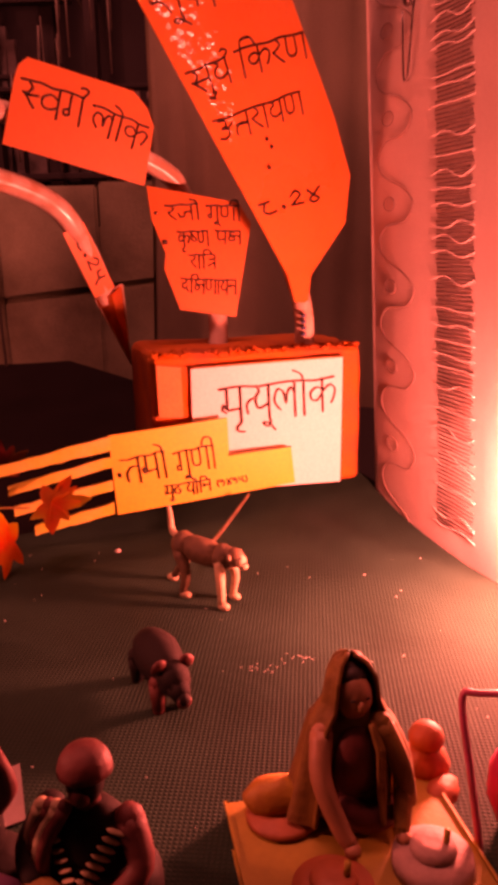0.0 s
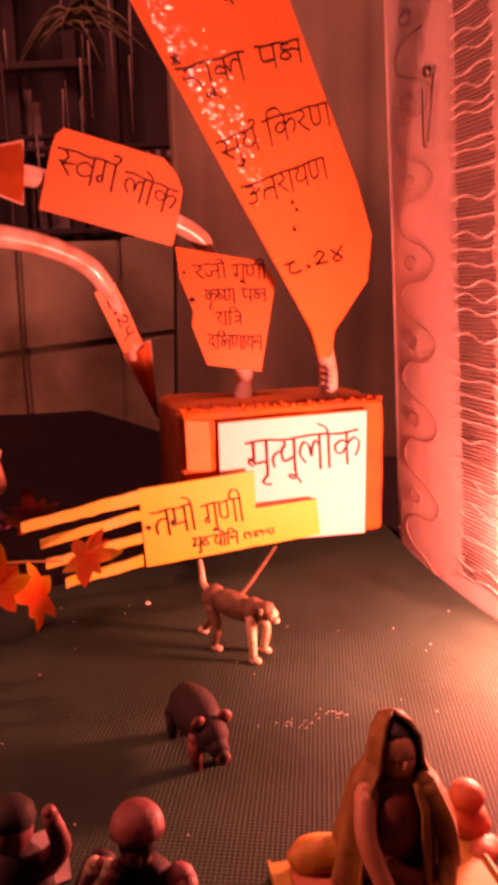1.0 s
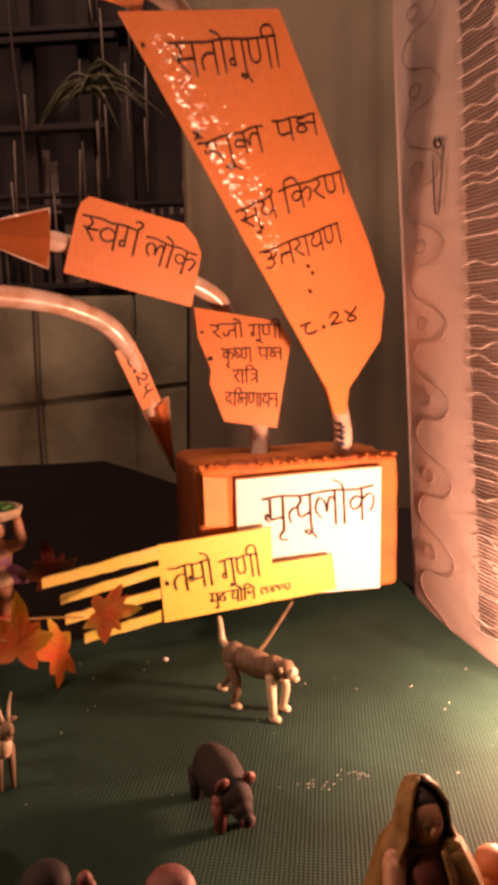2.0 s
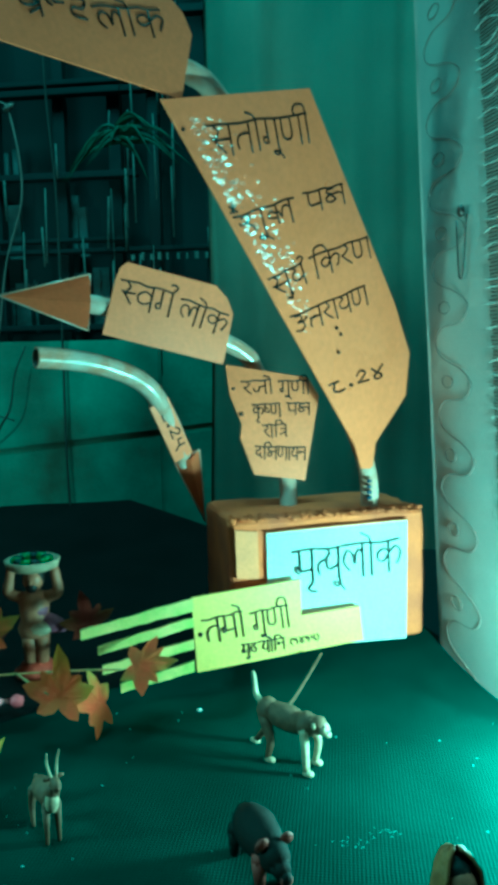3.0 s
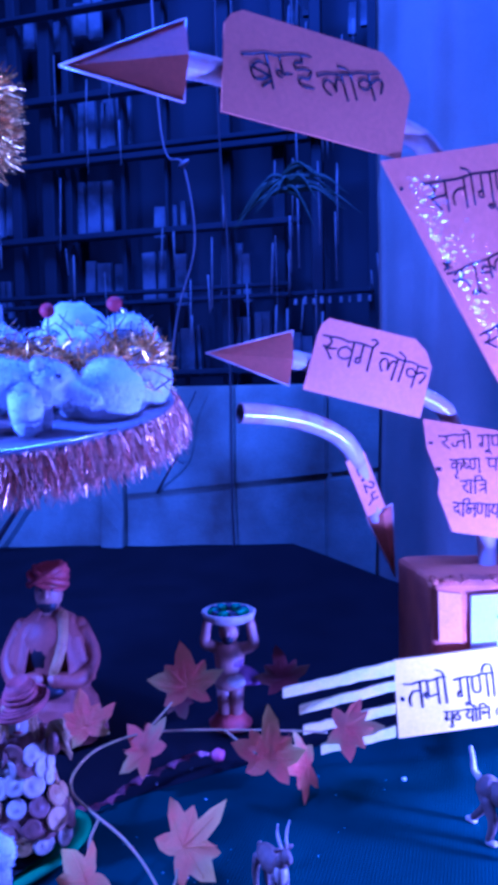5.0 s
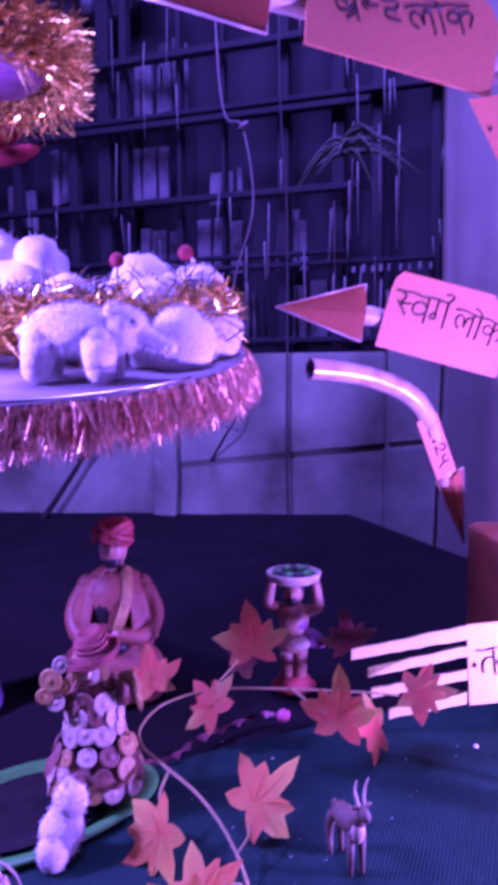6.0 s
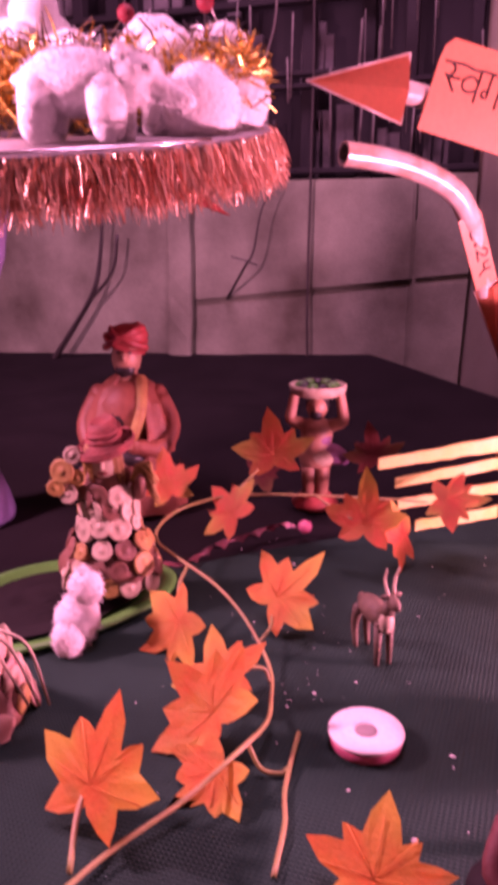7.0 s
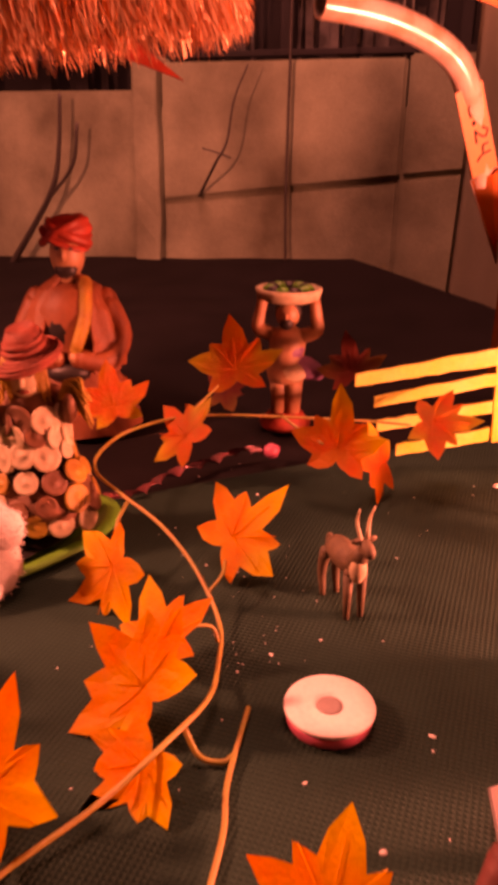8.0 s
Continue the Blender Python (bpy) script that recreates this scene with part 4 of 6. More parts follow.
def build_garland():
    t = thing("leaf_garland", "artificial autumn maple-leaf garland with brown vine stem", "garland", (-0.25, 0.30, 0.0))
    vine = [(-0.262, 0.170, 0.006), (-0.253, 0.200, 0.007), (-0.234, 0.235, 0.012), (-0.222, 0.263, 0.018), (-0.218, 0.298, 0.014), (-0.226, 0.330, 0.008), (-0.238, 0.361, 0.008), (-0.262, 0.385, 0.022),
            (-0.290, 0.402, 0.034), (-0.325, 0.420, 0.040), (-0.351, 0.437, 0.043), (-0.366, 0.468, 0.042), (-0.365, 0.505, 0.044), (-0.335, 0.525, 0.052), (-0.300, 0.535, 0.055), (-0.255, 0.545, 0.056), (-0.205, 0.556, 0.056), (-0.175, 0.562, 0.055)]
    bm = bmesh.new()
    line = spline(vine, 7)
    tube(bm, line, [0.0013 - 0.0004 * k / len(line) for k in range(len(line))], 7)
    part("vine", bm, VINE, t)
    for pts, r in (([(-0.185, 0.215, 0.004), (-0.190, 0.245, 0.004), (-0.197, 0.267, 0.004), (-0.203, 0.308, 0.006)], 0.0012), ([(-0.220, 0.277, 0.016), (-0.212, 0.274, 0.006), (-0.203, 0.276, 0.004), (-0.200, 0.281, 0.004)], 0.0012),
                   ([(-0.262, 0.183, 0.008), (-0.272, 0.205, 0.016), (-0.276, 0.222, 0.02)], 0.0013), ([(-0.318, 0.417, 0.038), (-0.316, 0.398, 0.030), (-0.305, 0.382, 0.02)], 0.0011),
                   ([(-0.250, 0.374, 0.014), (-0.247, 0.388, 0.018), (-0.250, 0.400, 0.02)], 0.0010), ([(-0.232, 0.345, 0.008), (-0.236, 0.345, 0.016), (-0.246, 0.335, 0.02)], 0.0010),
                   ([(-0.330, 0.527, 0.053), (-0.326, 0.550, 0.058), (-0.322, 0.570, 0.064)], 0.0010), ([(-0.262, 0.543, 0.056), (-0.245, 0.535, 0.050), (-0.228, 0.527, 0.046)], 0.0010)):
        bm = bmesh.new()
        tube(bm, spline(pts, 5), r, 6)
        part("stalk", bm, VINE, t)
    # place, size, slope (0 lies flat, 90 stands), heading of the slope, turn of the tip, bend, colour
    for k, (p, size, slope, heading, turn, fold, m) in enumerate((
            ((-0.313, 0.585, 0.074), 0.034, 70, 4, 12, 0.20, LEAF_RED), ((-0.324, 0.515, 0.043), 0.027, 62, 16, 60, 0.3, LEAF_RED), ((-0.217, 0.524, 0.045), 0.032, 70, 14, 5, 0.35, LEAF_RED),
            ((-0.162, 0.578, 0.054), 0.029, 30, 6, -84, 0.3, LEAF_RED), ((-0.240, 0.665, 0.058), 0.026, 75, 5, 15, 0.3, LEAF_DARK), ((-0.192, 0.553, 0.028), 0.027, 66, -70, 70, 0.2, LEAF_RED), ((-0.380, 0.515, 0.058), 0.027, 72, -50, 8, 0.4, LEAF_RED),
            ((-0.253, 0.420, 0.024), 0.037, 48, 20, -30, 0.25, LEAF), ((-0.303, 0.370, 0.022), 0.035, 55, 25, 152, 0.3, LEAF), ((-0.254, 0.322, 0.018), 0.031, 40, 20, 45, 0.3, LEAF),
            ((-0.243, 0.287, 0.022), 0.037, 48, 20, 70, 0.2, LEAF), ((-0.229, 0.257, 0.012), 0.028, 45, 20, 165, 0.3, LEAF), ((-0.270, 0.214, 0.024), 0.040, 55, 22, 6, 0.25, LEAF), ((-0.144, 0.218, 0.014), 0.030, 42, 10, 8, 0.25, LEAF),
            ((-0.345, 0.640, 0.040), 0.026, 40, 10, -60, 0.3, LEAF_DARK))):
        size *= 1.24 if p[1] > 0.5 else 1.10
        bm = leaf_mesh(size, fold, 20 + k)
        mx = Matrix.Translation(p) @ Euler((0, 0, -radians(heading))).to_matrix().to_4x4() @ Euler((radians(slope), 0, 0)).to_matrix().to_4x4() @ Euler((0, 0, radians(turn))).to_matrix().to_4x4()
        for v in bm.verts:
            v.co = mx @ v.co
            v.co.z = max(v.co.z, 0.002)
        leaf = part("leaf", bm, m, t, smooth=False)
        bm = bmesh.new()
        for a in (0, 40, -40, 85, -85):
            e = V((math.sin(radians(a)), math.cos(radians(a)), 0)) * size * 0.7
            tube(bm, [mx @ V((0, 0, 0.0006)), mx @ (e * 0.5 + V((0, 0, 0.0008 + 0.01 * fold * size))), mx @ (e + V((0, 0, 0.0004 + 0.02 * fold * size)))], 0.00022, 4)
        part("vein", bm, m, leaf)
    bm = bmesh.new()
    ball(bm, (-0.284, 0.588, 0.010), 0.0062, seg=10, rough=0.2)
    part("bud", bm, PINK, t, "pink round bud")
    # twisted foil strip on the mat's edge
    bm = bmesh.new()
    line = spline([(-0.288, 0.596, 0.006), (-0.306, 0.585, 0.008), (-0.324, 0.560, 0.006), (-0.342, 0.522, 0.007), (-0.350, 0.488, 0.006), (-0.372, 0.470, 0.006)], 8)
    g = []
    for k, p in enumerate(line):
        s = V((math.cos(k * 0.8), 0.3 * math.sin(k * 0.8), 0.8 * math.sin(k * 0.8))) * 0.0045
        g.append((bm.verts.new(p + s), bm.verts.new(p - s)))
    for a, b in zip(g, g[1:]):
        bm.faces.new((a[0], b[0], b[1], a[1]))
    bmesh.ops.solidify(bm, geom=bm.faces[:], thickness=0.0004)
    solo("foil_strip", bm, FOIL, "twisted pink foil strip lying on the mat", "foil strip", (-0.32, 0.56, 0))


build_garland()

# ---------------------------------------------------------------- figures: each doll or animal is one plain painted shape


def turn_z(deg):
    return Euler((0, 0, radians(deg))).to_matrix()


def figure_bm(at, yaw, scale, build, tall=1.0):
    bm = bmesh.new()
    build(bm)
    m = Matrix.Translation(at) @ turn_z(yaw).to_4x4() @ Matrix.Diagonal((scale, scale, scale * tall, 1))
    for v in bm.verts:
        v.co = m @ v.co
    return bm


def limb(bm, pts, r0, r1, mat):
    line = spline(pts, 4)
    tube(bm, line, [r0 + (r1 - r0) * k / (len(line) - 1) for k in range(len(line))], 9, mat)
    ball(bm, line[0], r0, mat, seg=8)
    ball(bm, line[-1], r1, mat, seg=8)


def drape(bm, rings, a0, a1, mat, folds=9, depth=0.06, seed=0.0, nu=44, nv=26):
    """Cloth hung round a figure: rings are (height, x radius, y radius, shift in y); angles in degrees, front is -90."""
    def at(u, v):
        k = v * (len(rings) - 1)
        i = min(int(k), len(rings) - 2)
        f = k - i
        f = f * f * (3 - 2 * f)
        h, rx, ry, dy = (p + (q - p) * f for p, q in zip(rings[i], rings[i + 1]))
        a = radians(a0 + (a1 - a0) * u)
        w = 1 + depth * (0.25 + 0.75 * v) * (math.sin(folds * a + seed + 1.6 * math.sin(3 * v + seed)) + 0.8 * noise.noise(V((3 * math.cos(a), 3 * math.sin(a), 2.4 * v + seed))))
        return V((rx * w * math.cos(a), dy + ry * w * math.sin(a), h + 0.25 * noise.noise(V((a * 2, v * 5, seed)))))

    sheet(bm, at, nu, nv, mat)
    # folded hems down both open edges
    for u in (0.0, 1.0):
        tube(bm, [at(u, k / nv) for k in range(1, nv + 1)], 0.16, 6, mat)


def build_monkey():
    def b(bm):
        # fur 0, pale 1, dark 2; faces +x, centimetres
        ball(bm, (0, 0, 4.3), (2.6, 1.15, 1.2), 0, Euler((0, 0.12, 0)).to_matrix(), 16, 0.10)
        ball(bm, (-1.9, 0, 4.4), (1.2, 1.2, 1.3), 0, None, 12, 0.1)
        ball(bm, (2.3, 0, 4.2), (1.0, 1.1, 1.2), 0, None, 12, 0.1)
        limb(bm, [(2.3, 0, 4.6), (3.2, 0, 4.5)], 0.75, 0.8, 0)
        ball(bm, (3.5, 0, 4.5), (0.85, 0.8, 0.85), 0, None, 12)
        ball(bm, (4.1, 0, 4.3), (0.5, 0.62, 0.6), 1, None, 10)
        ball(bm, (4.4, 0, 3.9), (0.42, 0.42, 0.30), 1, None, 10)
        ball(bm, (4.5, 0, 4.2), (0.16, 0.3, 0.12), 2, None, 8)
        for s in (-1, 1):
            ball(bm, (4.25, 0.3 * s, 4.65), 0.14, 2, None, 8)
            ball(bm, (3.5, 0.8 * s, 4.7), (0.2, 0.15, 0.3), 1, None, 8)
        limb(bm, [(2.4, -0.7, 4.0), (2.7, -1.0, 2.6), (2.9, -1.1, 0.5)], 0.48, 0.32, 1)
        limb(bm, [(2.2, 0.7, 4.0), (2.9, 0.9, 2.6), (2.5, 1.0, 0.5)], 0.46, 0.30, 1)
        limb(bm, [(-1.9, -0.7, 4.0), (-1.0, -1.0, 2.3), (-1.4, -1.0, 0.5)], 0.62, 0.32, 0)
        limb(bm, [(-2.1, 0.7, 4.0), (-2.7, 1.0, 2.4), (-4.1, 1.1, 0.6)], 0.62, 0.32, 0)
        for x, y in ((3.1, -1.1), (2.7, 1.0), (-1.1, -1.0), (-4.3, 1.1)):
            ball(bm, (x, y, 0.35), (0.62, 0.42, 0.34), 1, None, 8)
        limb(bm, [(-2.6, 0, 5.0), (-3.6, 0.4, 5.4), (-3.9, 0.6, 6.4), (-4.2, 0.8, 7.2)], 0.34, 0.20, 1)
        limb(bm, [(-2.7, 0.2, 4.9), (-3.3, 2.0, 4.0), (-3.7, 4.6, 2.0), (-4.4, 7.9, 1.9), (-5.0, 11.6, 2.9), (-5.8, 15.6, 3.9)], 0.26, 0.16, 0)

    at = (-0.028, 0.520, 0.0)
    solo("monkey_figurine", figure_bm(at, -30, 0.0088, b), [FUR, CLAY_CREAM, HAIR], "small brown and cream plastic monkey with long tail, walking", "animal figurine", at)


def build_pig():
    def b(bm):
        ball(bm, (0, 0, 2.9), (3.0, 1.5, 1.65), 0, None, 16, 0.06)
        ball(bm, (2.6, 0, 2.7), (1.3, 1.1, 1.15), 0, None, 12)
        limb(bm, [(3.2, 0, 2.5), (4.2, 0, 2.1)], 0.85, 0.5, 0)
        ball(bm, (4.4, 0, 2.0), (0.2, 0.5, 0.45), 1, None, 8)
        for s in (-1, 1):
            ball(bm, (2.6, 0.95 * s, 3.7), (0.25, 0.5, 0.6), 1, Euler((0.5 * s, 0.3, 0)).to_matrix(), 8)
            limb(bm, [(1.9, 0.8 * s, 2.2), (2.0, 0.85 * s, 0.35)], 0.62, 0.4, 1)
            limb(bm, [(-1.9, 0.8 * s, 2.2), (-2.1, 0.85 * s, 0.35)], 0.7, 0.4, 0)
        limb(bm, [(-3.0, 0, 3.2), (-3.5, 0.2, 2.8), (-3.4, 0.3, 2.2)], 0.16, 0.08, 0)

    at = (-0.036, 0.386, 0.0)
    solo("pig_figurine", figure_bm(at, -58, 0.0090, b), [CLAY_DARK, RED_SHADED], "small dark brown plastic pig standing on the mat", "animal figurine", at)


def build_deer():
    def b(bm):
        ball(bm, (0, 0, 4.6), (2.4, 1.0, 1.15), 0, None, 14, 0.06)
        limb(bm, [(1.8, 0, 5.0), (2.7, 0, 6.4)], 0.8, 0.5, 0)
        ball(bm, (3.1, 0, 6.6), (0.85, 0.5, 0.55), 0, Euler((0, 0.5, 0)).to_matrix(), 10)
        ball(bm, (2.2, -0.1, 4.6), (0.6, 0.7, 1.2), 1, None, 10)
        for s in (-1, 1):
            ball(bm, (2.6, 0.6 * s, 7.1), (0.15, 0.45, 0.25), 0, None, 8)
            limb(bm, [(2.6, 0.25 * s, 7.1), (2.3, 0.5 * s, 8.4), (2.7, 0.6 * s, 9.6)], 0.16, 0.07, 1)
            limb(bm, [(1.7, 0.55 * s, 4.0), (1.8, 0.6 * s, 0.2)], 0.42, 0.22, 0)
            limb(bm, [(-1.8, 0.55 * s, 4.0), (-2.2, 0.6 * s, 2.2), (-1.9, 0.6 * s, 0.2)], 0.5, 0.22, 0)
        limb(bm, [(-2.3, 0, 5.0), (-2.8, 0, 4.4)], 0.25, 0.1, 0)

    at = (-0.185, 0.408, 0.0)
    solo("deer_figurine", figure_bm(at, -48, 0.0072, b), [FUR, CLAY_CREAM], "small brown plastic deer with upright horns", "animal figurine", at)


def build_vendor():
    def b(bm):
        # skin 0, mauve 1, black 2, red 3, cream 4, green 5
        lathe(bm, [(2.1, 0), (2.2, 0.4), (1.6, 0.9), (1.5, 1.2)], (0, 0, 0), 18, 3)
        for s in (-1, 1):
            limb(bm, [(0.6 * s, 0, 1.2), (0.65 * s, 0, 4.4)], 0.6, 0.8, 0)
        lathe(bm, [(1.5, 4.0), (1.7, 4.8), (1.35, 5.6), (1.55, 7.4), (1.2, 8.2), (0.6, 8.5)], (0, 0, 0), 16, 0)
        ball(bm, (0.3, -0.5, 4.9), (1.6, 1.2, 0.9), 4, None, 12, 0.15)
        ball(bm, (1.7, -0.2, 5.2), (1.6, 0.8, 0.9), 1, Euler((0, 0.45, 0)).to_matrix(), 10, 0.15)
        ball(bm, (0.1, -0.35, 6.9), (1.5, 1.1, 1.1), 1, Euler((0, 0.5, 0)).to_matrix(), 10, 0.1)
        ball(bm, (0, 0, 9.5), (1.0, 1.0, 1.15), 0, None, 14)
        ball(bm, (0, 0.25, 9.7), (1.15, 1.0, 1.2), 2, None, 12)
        ball(bm, (0, -0.62, 8.9), (0.6, 0.45, 0.55), 2, None, 10)
        ball(bm, (0, -0.98, 9.5), (0.16, 0.2, 0.3), 0, None, 8)
        for s in (-1, 1):
            limb(bm, [(1.3 * s, 0, 7.8), (2.4 * s, -0.1, 8.3), (2.3 * s, 0, 9.4), (2.1 * s, 0, 10.7)], 0.62, 0.45, 0)
        lathe(bm, [(1.9, 10.6), (2.5, 10.9), (2.7, 11.6), (2.5, 11.7), (2.2, 11.3)], (0, 0, 0), 20, 4)
        for k in range(11):
            a = k * 0.571
            ball(bm, (1.5 * math.cos(a), 1.5 * math.sin(a), 11.5), (0.65, 0.55, 0.45), 2 if k % 2 else 5, None, 8)

    at = (-0.300, 0.676, 0.0)
    solo("vendor_figurine", figure_bm(at, 8, 0.0105, b), [SKIN, CLAY_MAUVE, HAIR, CLAY_RED, CLAY_CREAM, GREEN], "painted clay doll holding a basket on its head", "doll", at)


def build_turban_man():
    def b(bm):
        # robe 0, skin 1, turban 2, black 3, cream 4
        ball(bm, (0, 0.3, 2.0), (4.6, 3.4, 2.3), 0, None, 18, 0.12)
        for s in (-1, 1):
            ball(bm, (2.3 * s, -1.4, 1.8), (2.4, 1.6, 1.3), 0, turn_z(28 * s), 14, 0.1)
        lathe(bm, [(2.9, 2.5), (3.1, 4.5), (2.9, 7.0), (3.3, 9.2), (2.3, 10.6), (1.0, 11.2)], (0, 0.3, 0), 20, 0)
        for s in (-1, 1):
            limb(bm, [(2.9 * s, 0.2, 9.6), (4.2 * s, -0.4, 7.2), (3.2 * s, -2.2, 5.6), (0.9 * s, -3.2, 6.0)], 1.05, 0.75, 0)
            ball(bm, (0.8 * s, -3.4, 6.1), (0.6, 0.55, 0.5), 1, None, 8)
        ball(bm, (-0.4, -1.5, 8.2), (1.7, 1.3, 2.4), 3, None, 14, 0.1)
        limb(bm, [(1.5, -1.0, 11.0), (1.6, -2.7, 8.8), (0.8, -3.3, 6.6)], 0.6, 0.5, 4)
        ball(bm, (0, -2.9, 4.9), (1.9, 1.0, 0.8), 3, None, 12)
        # shawl open in a long V, and a broad lap of cloth
        drape(bm, [(11.5, 1.1, 1.0, 0.2), (10.6, 2.6, 1.9, 0.2), (9.2, 3.7, 2.6, 0.1), (7.0, 4.4, 3.1, -0.1), (4.8, 4.3, 3.3, -0.2)], -60, 240, 0, 11, 0.055, 0.7)
        drape(bm, [(5.2, 3.0, 2.6, -0.2), (3.4, 4.6, 3.7, -0.1), (1.4, 5.2, 4.1, 0.0), (0.1, 5.3, 4.2, 0.0)], -180, 180, 0, 9, 0.05, 2.2)
        limb(bm, [(0, 0, 10.8), (0, -0.2, 12)], 1.0, 0.9, 1)
        ball(bm, (0, -0.3, 13.0), (1.45, 1.5, 1.75), 1, None, 14)
        ball(bm, (0, -1.15, 12.0), (0.95, 0.55, 0.65), 3, None, 10, 0.2)
        ball(bm, (0, -1.75, 13.1), (0.25, 0.35, 0.45), 1, None, 8)
        for s in (-1, 1):
            ball(bm, (0.5 * s, -1.6, 13.5), (0.28, 0.16, 0.13), 3, None, 8)
        for k in range(4):
            ball(bm, (0.14 * k - 0.2, 0.15, 14.05 + 0.34 * k), (2.2 + 0.12 * k - 0.13 * k * k, 2.1 - 0.08 * k * k, 0.46), 2, Euler((0.16, 0.34 - 0.24 * k, 0)).to_matrix(), 18)
        ball(bm, (0.1, 0.25, 14.75), (2.0, 1.85, 0.95), 2, None, 18, 0.08)
        limb(bm, [(-1.9, -0.6, 13.8), (-0.6, -1.75, 14.5), (1.0, -1.5, 15.2), (1.6, 0.2, 15.3)], 0.34, 0.3, 2)
        limb(bm, [(1.9, -0.6, 13.8), (0.7, -1.8, 14.3), (-0.9, -1.5, 14.9), (-1.5, 0.2, 15.2)], 0.34, 0.3, 2)

    at = (-0.470, 0.610, 0.0)
    solo("turbaned_figurine", figure_bm(at, 20, 0.0098, b, 1.17), [ROBE, SKIN, CLAY_RED, HAIR, OCHRE], "seated clay doll in a red turban and brown robe", "doll", at)


def build_straw_doll():
    rng = random.Random(2)

    def b(bm):
        # brown 0, cream 1, straw 2, red 3, dark 4
        def disc(x, y, z, r, turn, lean, mat):
            face = Matrix.Diagonal((1, 1, 1 / 1.48)) @ Euler((math.pi / 2 - lean, 0, turn)).to_matrix()
            lathe(bm, [(r * 0.95, -0.22), (r, -0.05), (r * 0.97, 0.05), (r * 0.86, 0.10), (r * 0.70, 0.07), (r * 0.25, 0.05), (r * 0.18, 0.12), (0.05, 0.13)], (x, y, z), 14, mat, face)

        ball(bm, (0, 0.2, 1.6), (4.7, 3.6, 2.0), 0, None, 20, 0.14)
        ball(bm, (0, 0.3, 3.2), (3.4, 2.8, 1.7), 4, None, 18, 0.14)
        ball(bm, (0, 0.2, 6.0), (2.5, 2.0, 2.6), 0, None, 18, 0.12)
        for row, (z, rx, ry, n, lean) in enumerate(((0.8, 4.4, 3.5, 13, 0.0), (2.1, 4.4, 3.4, 13, 0.25), (3.3, 3.7, 3.0, 12, 0.5), (4.4, 2.9, 2.4, 10, 0.2), (5.5, 2.6, 2.2, 10, 0.0), (6.6, 2.6, 2.1, 9, 0.0))):
            for k in range(n):
                a = 2 * math.pi * (k + 0.5 * (row % 2) + rng.uniform(-0.2, 0.2)) / n
                disc(rx * math.cos(a), ry * math.sin(a), z + rng.uniform(-0.35, 0.35), rng.uniform(0.75, 1.25), a + math.pi / 2, lean + rng.uniform(-0.2, 0.2), rng.choice((1, 1, 2, 1, 0) if row > 2 else (0, 1, 1, 2)))
        # arms with discs held up at one side, straw bundle at the other
        for s in (-1, 1):
            limb(bm, [(2.0 * s, 0, 7.2), (3.0 * s, -0.7, 6.6), (3.3 * s, -1.6, 7.3)], 0.75, 0.5, 0)
        for x, z, r in ((-3.5, 8.0, 1.15), (-2.5, 9.0, 0.8), (-3.1, 6.6, 0.9), (-4.1, 7.0, 0.8), (-2.2, 7.6, 0.75)):
            disc(x, -1.7 + 0.1 * x, z, r, rng.uniform(-0.4, 0.4), rng.uniform(-0.2, 0.3), rng.choice((1, 2)))
        for k in range(22):
            a = k * 0.2 - 0.6
            limb(bm, [(2.4, -0.8, 7.4), (3.6 + 0.5 * math.cos(a * 4), -1.2, 7.9 + 0.6 * math.sin(a)), (4.6 + 0.3 * math.sin(k), -1.4 + 0.5 * math.cos(k), 6.5 + 1.1 * math.sin(a))], 0.15, 0.06, 2)
        ball(bm, (0, -0.5, 8.5), (1.5, 1.35, 1.35), 1, None, 14)
        ball(bm, (0, -1.9, 8.4), (0.28, 0.35, 0.32), 1, None, 8)
        for s in (-1, 1):
            ball(bm, (0.55 * s, -1.72, 8.75), (0.25, 0.15, 0.13), 4, None, 8)
        ball(bm, (0, -1.65, 7.85), (0.5, 0.2, 0.12), 3, None, 8)
        # straw hair on both sides of the face
        for k in range(30):
            a = math.pi * k / 29
            x = 1.45 * math.cos(a)
            limb(bm, [(0.9 * x, -0.9, 9.5), (1.1 * x, -1.75 + 0.5 * abs(math.cos(a)), 9.1), (1.25 * x, -1.6 + 0.5 * abs(math.cos(a)), (7.6 if abs(x) > 0.8 else 8.9) + 0.3 * math.sin(5 * k))], 0.15, 0.07, 2)
        # floppy straw hat with a turned-up brim and a soft crown
        hat = Euler((0.16, -0.16, 0)).to_matrix()
        lathe(bm, [(2.55, -0.35), (2.7, -0.1), (2.5, 0.0), (1.75, 0.12), (1.5, 0.5), (1.35, 1.1), (1.05, 1.5), (0.95, 1.45), (0.3, 1.3)], (0, -0.2, 9.45), 22, 3, hat)
        for r, h in ((2.45, 0.03), (2.1, 0.08), (1.78, 0.14), (1.55, 0.5), (1.45, 0.85)):
            ring = [hat @ V((r * math.cos(2 * math.pi * k / 22), r * math.sin(2 * math.pi * k / 22), h)) + V((0, -0.2, 9.45)) for k in range(23)]
            limb(bm, ring, 0.13, 0.13, 3)

    at = (-0.378, 0.415, 0.012)
    solo("straw_hat_figurine", figure_bm(at, 18, 0.0078, b, 1.48), [CLAY_BROWN, CLAY_CREAM, OCHRE, HAT, CLAY_DARK], "clay doll in red straw hat hung with round cut discs", "doll", at)

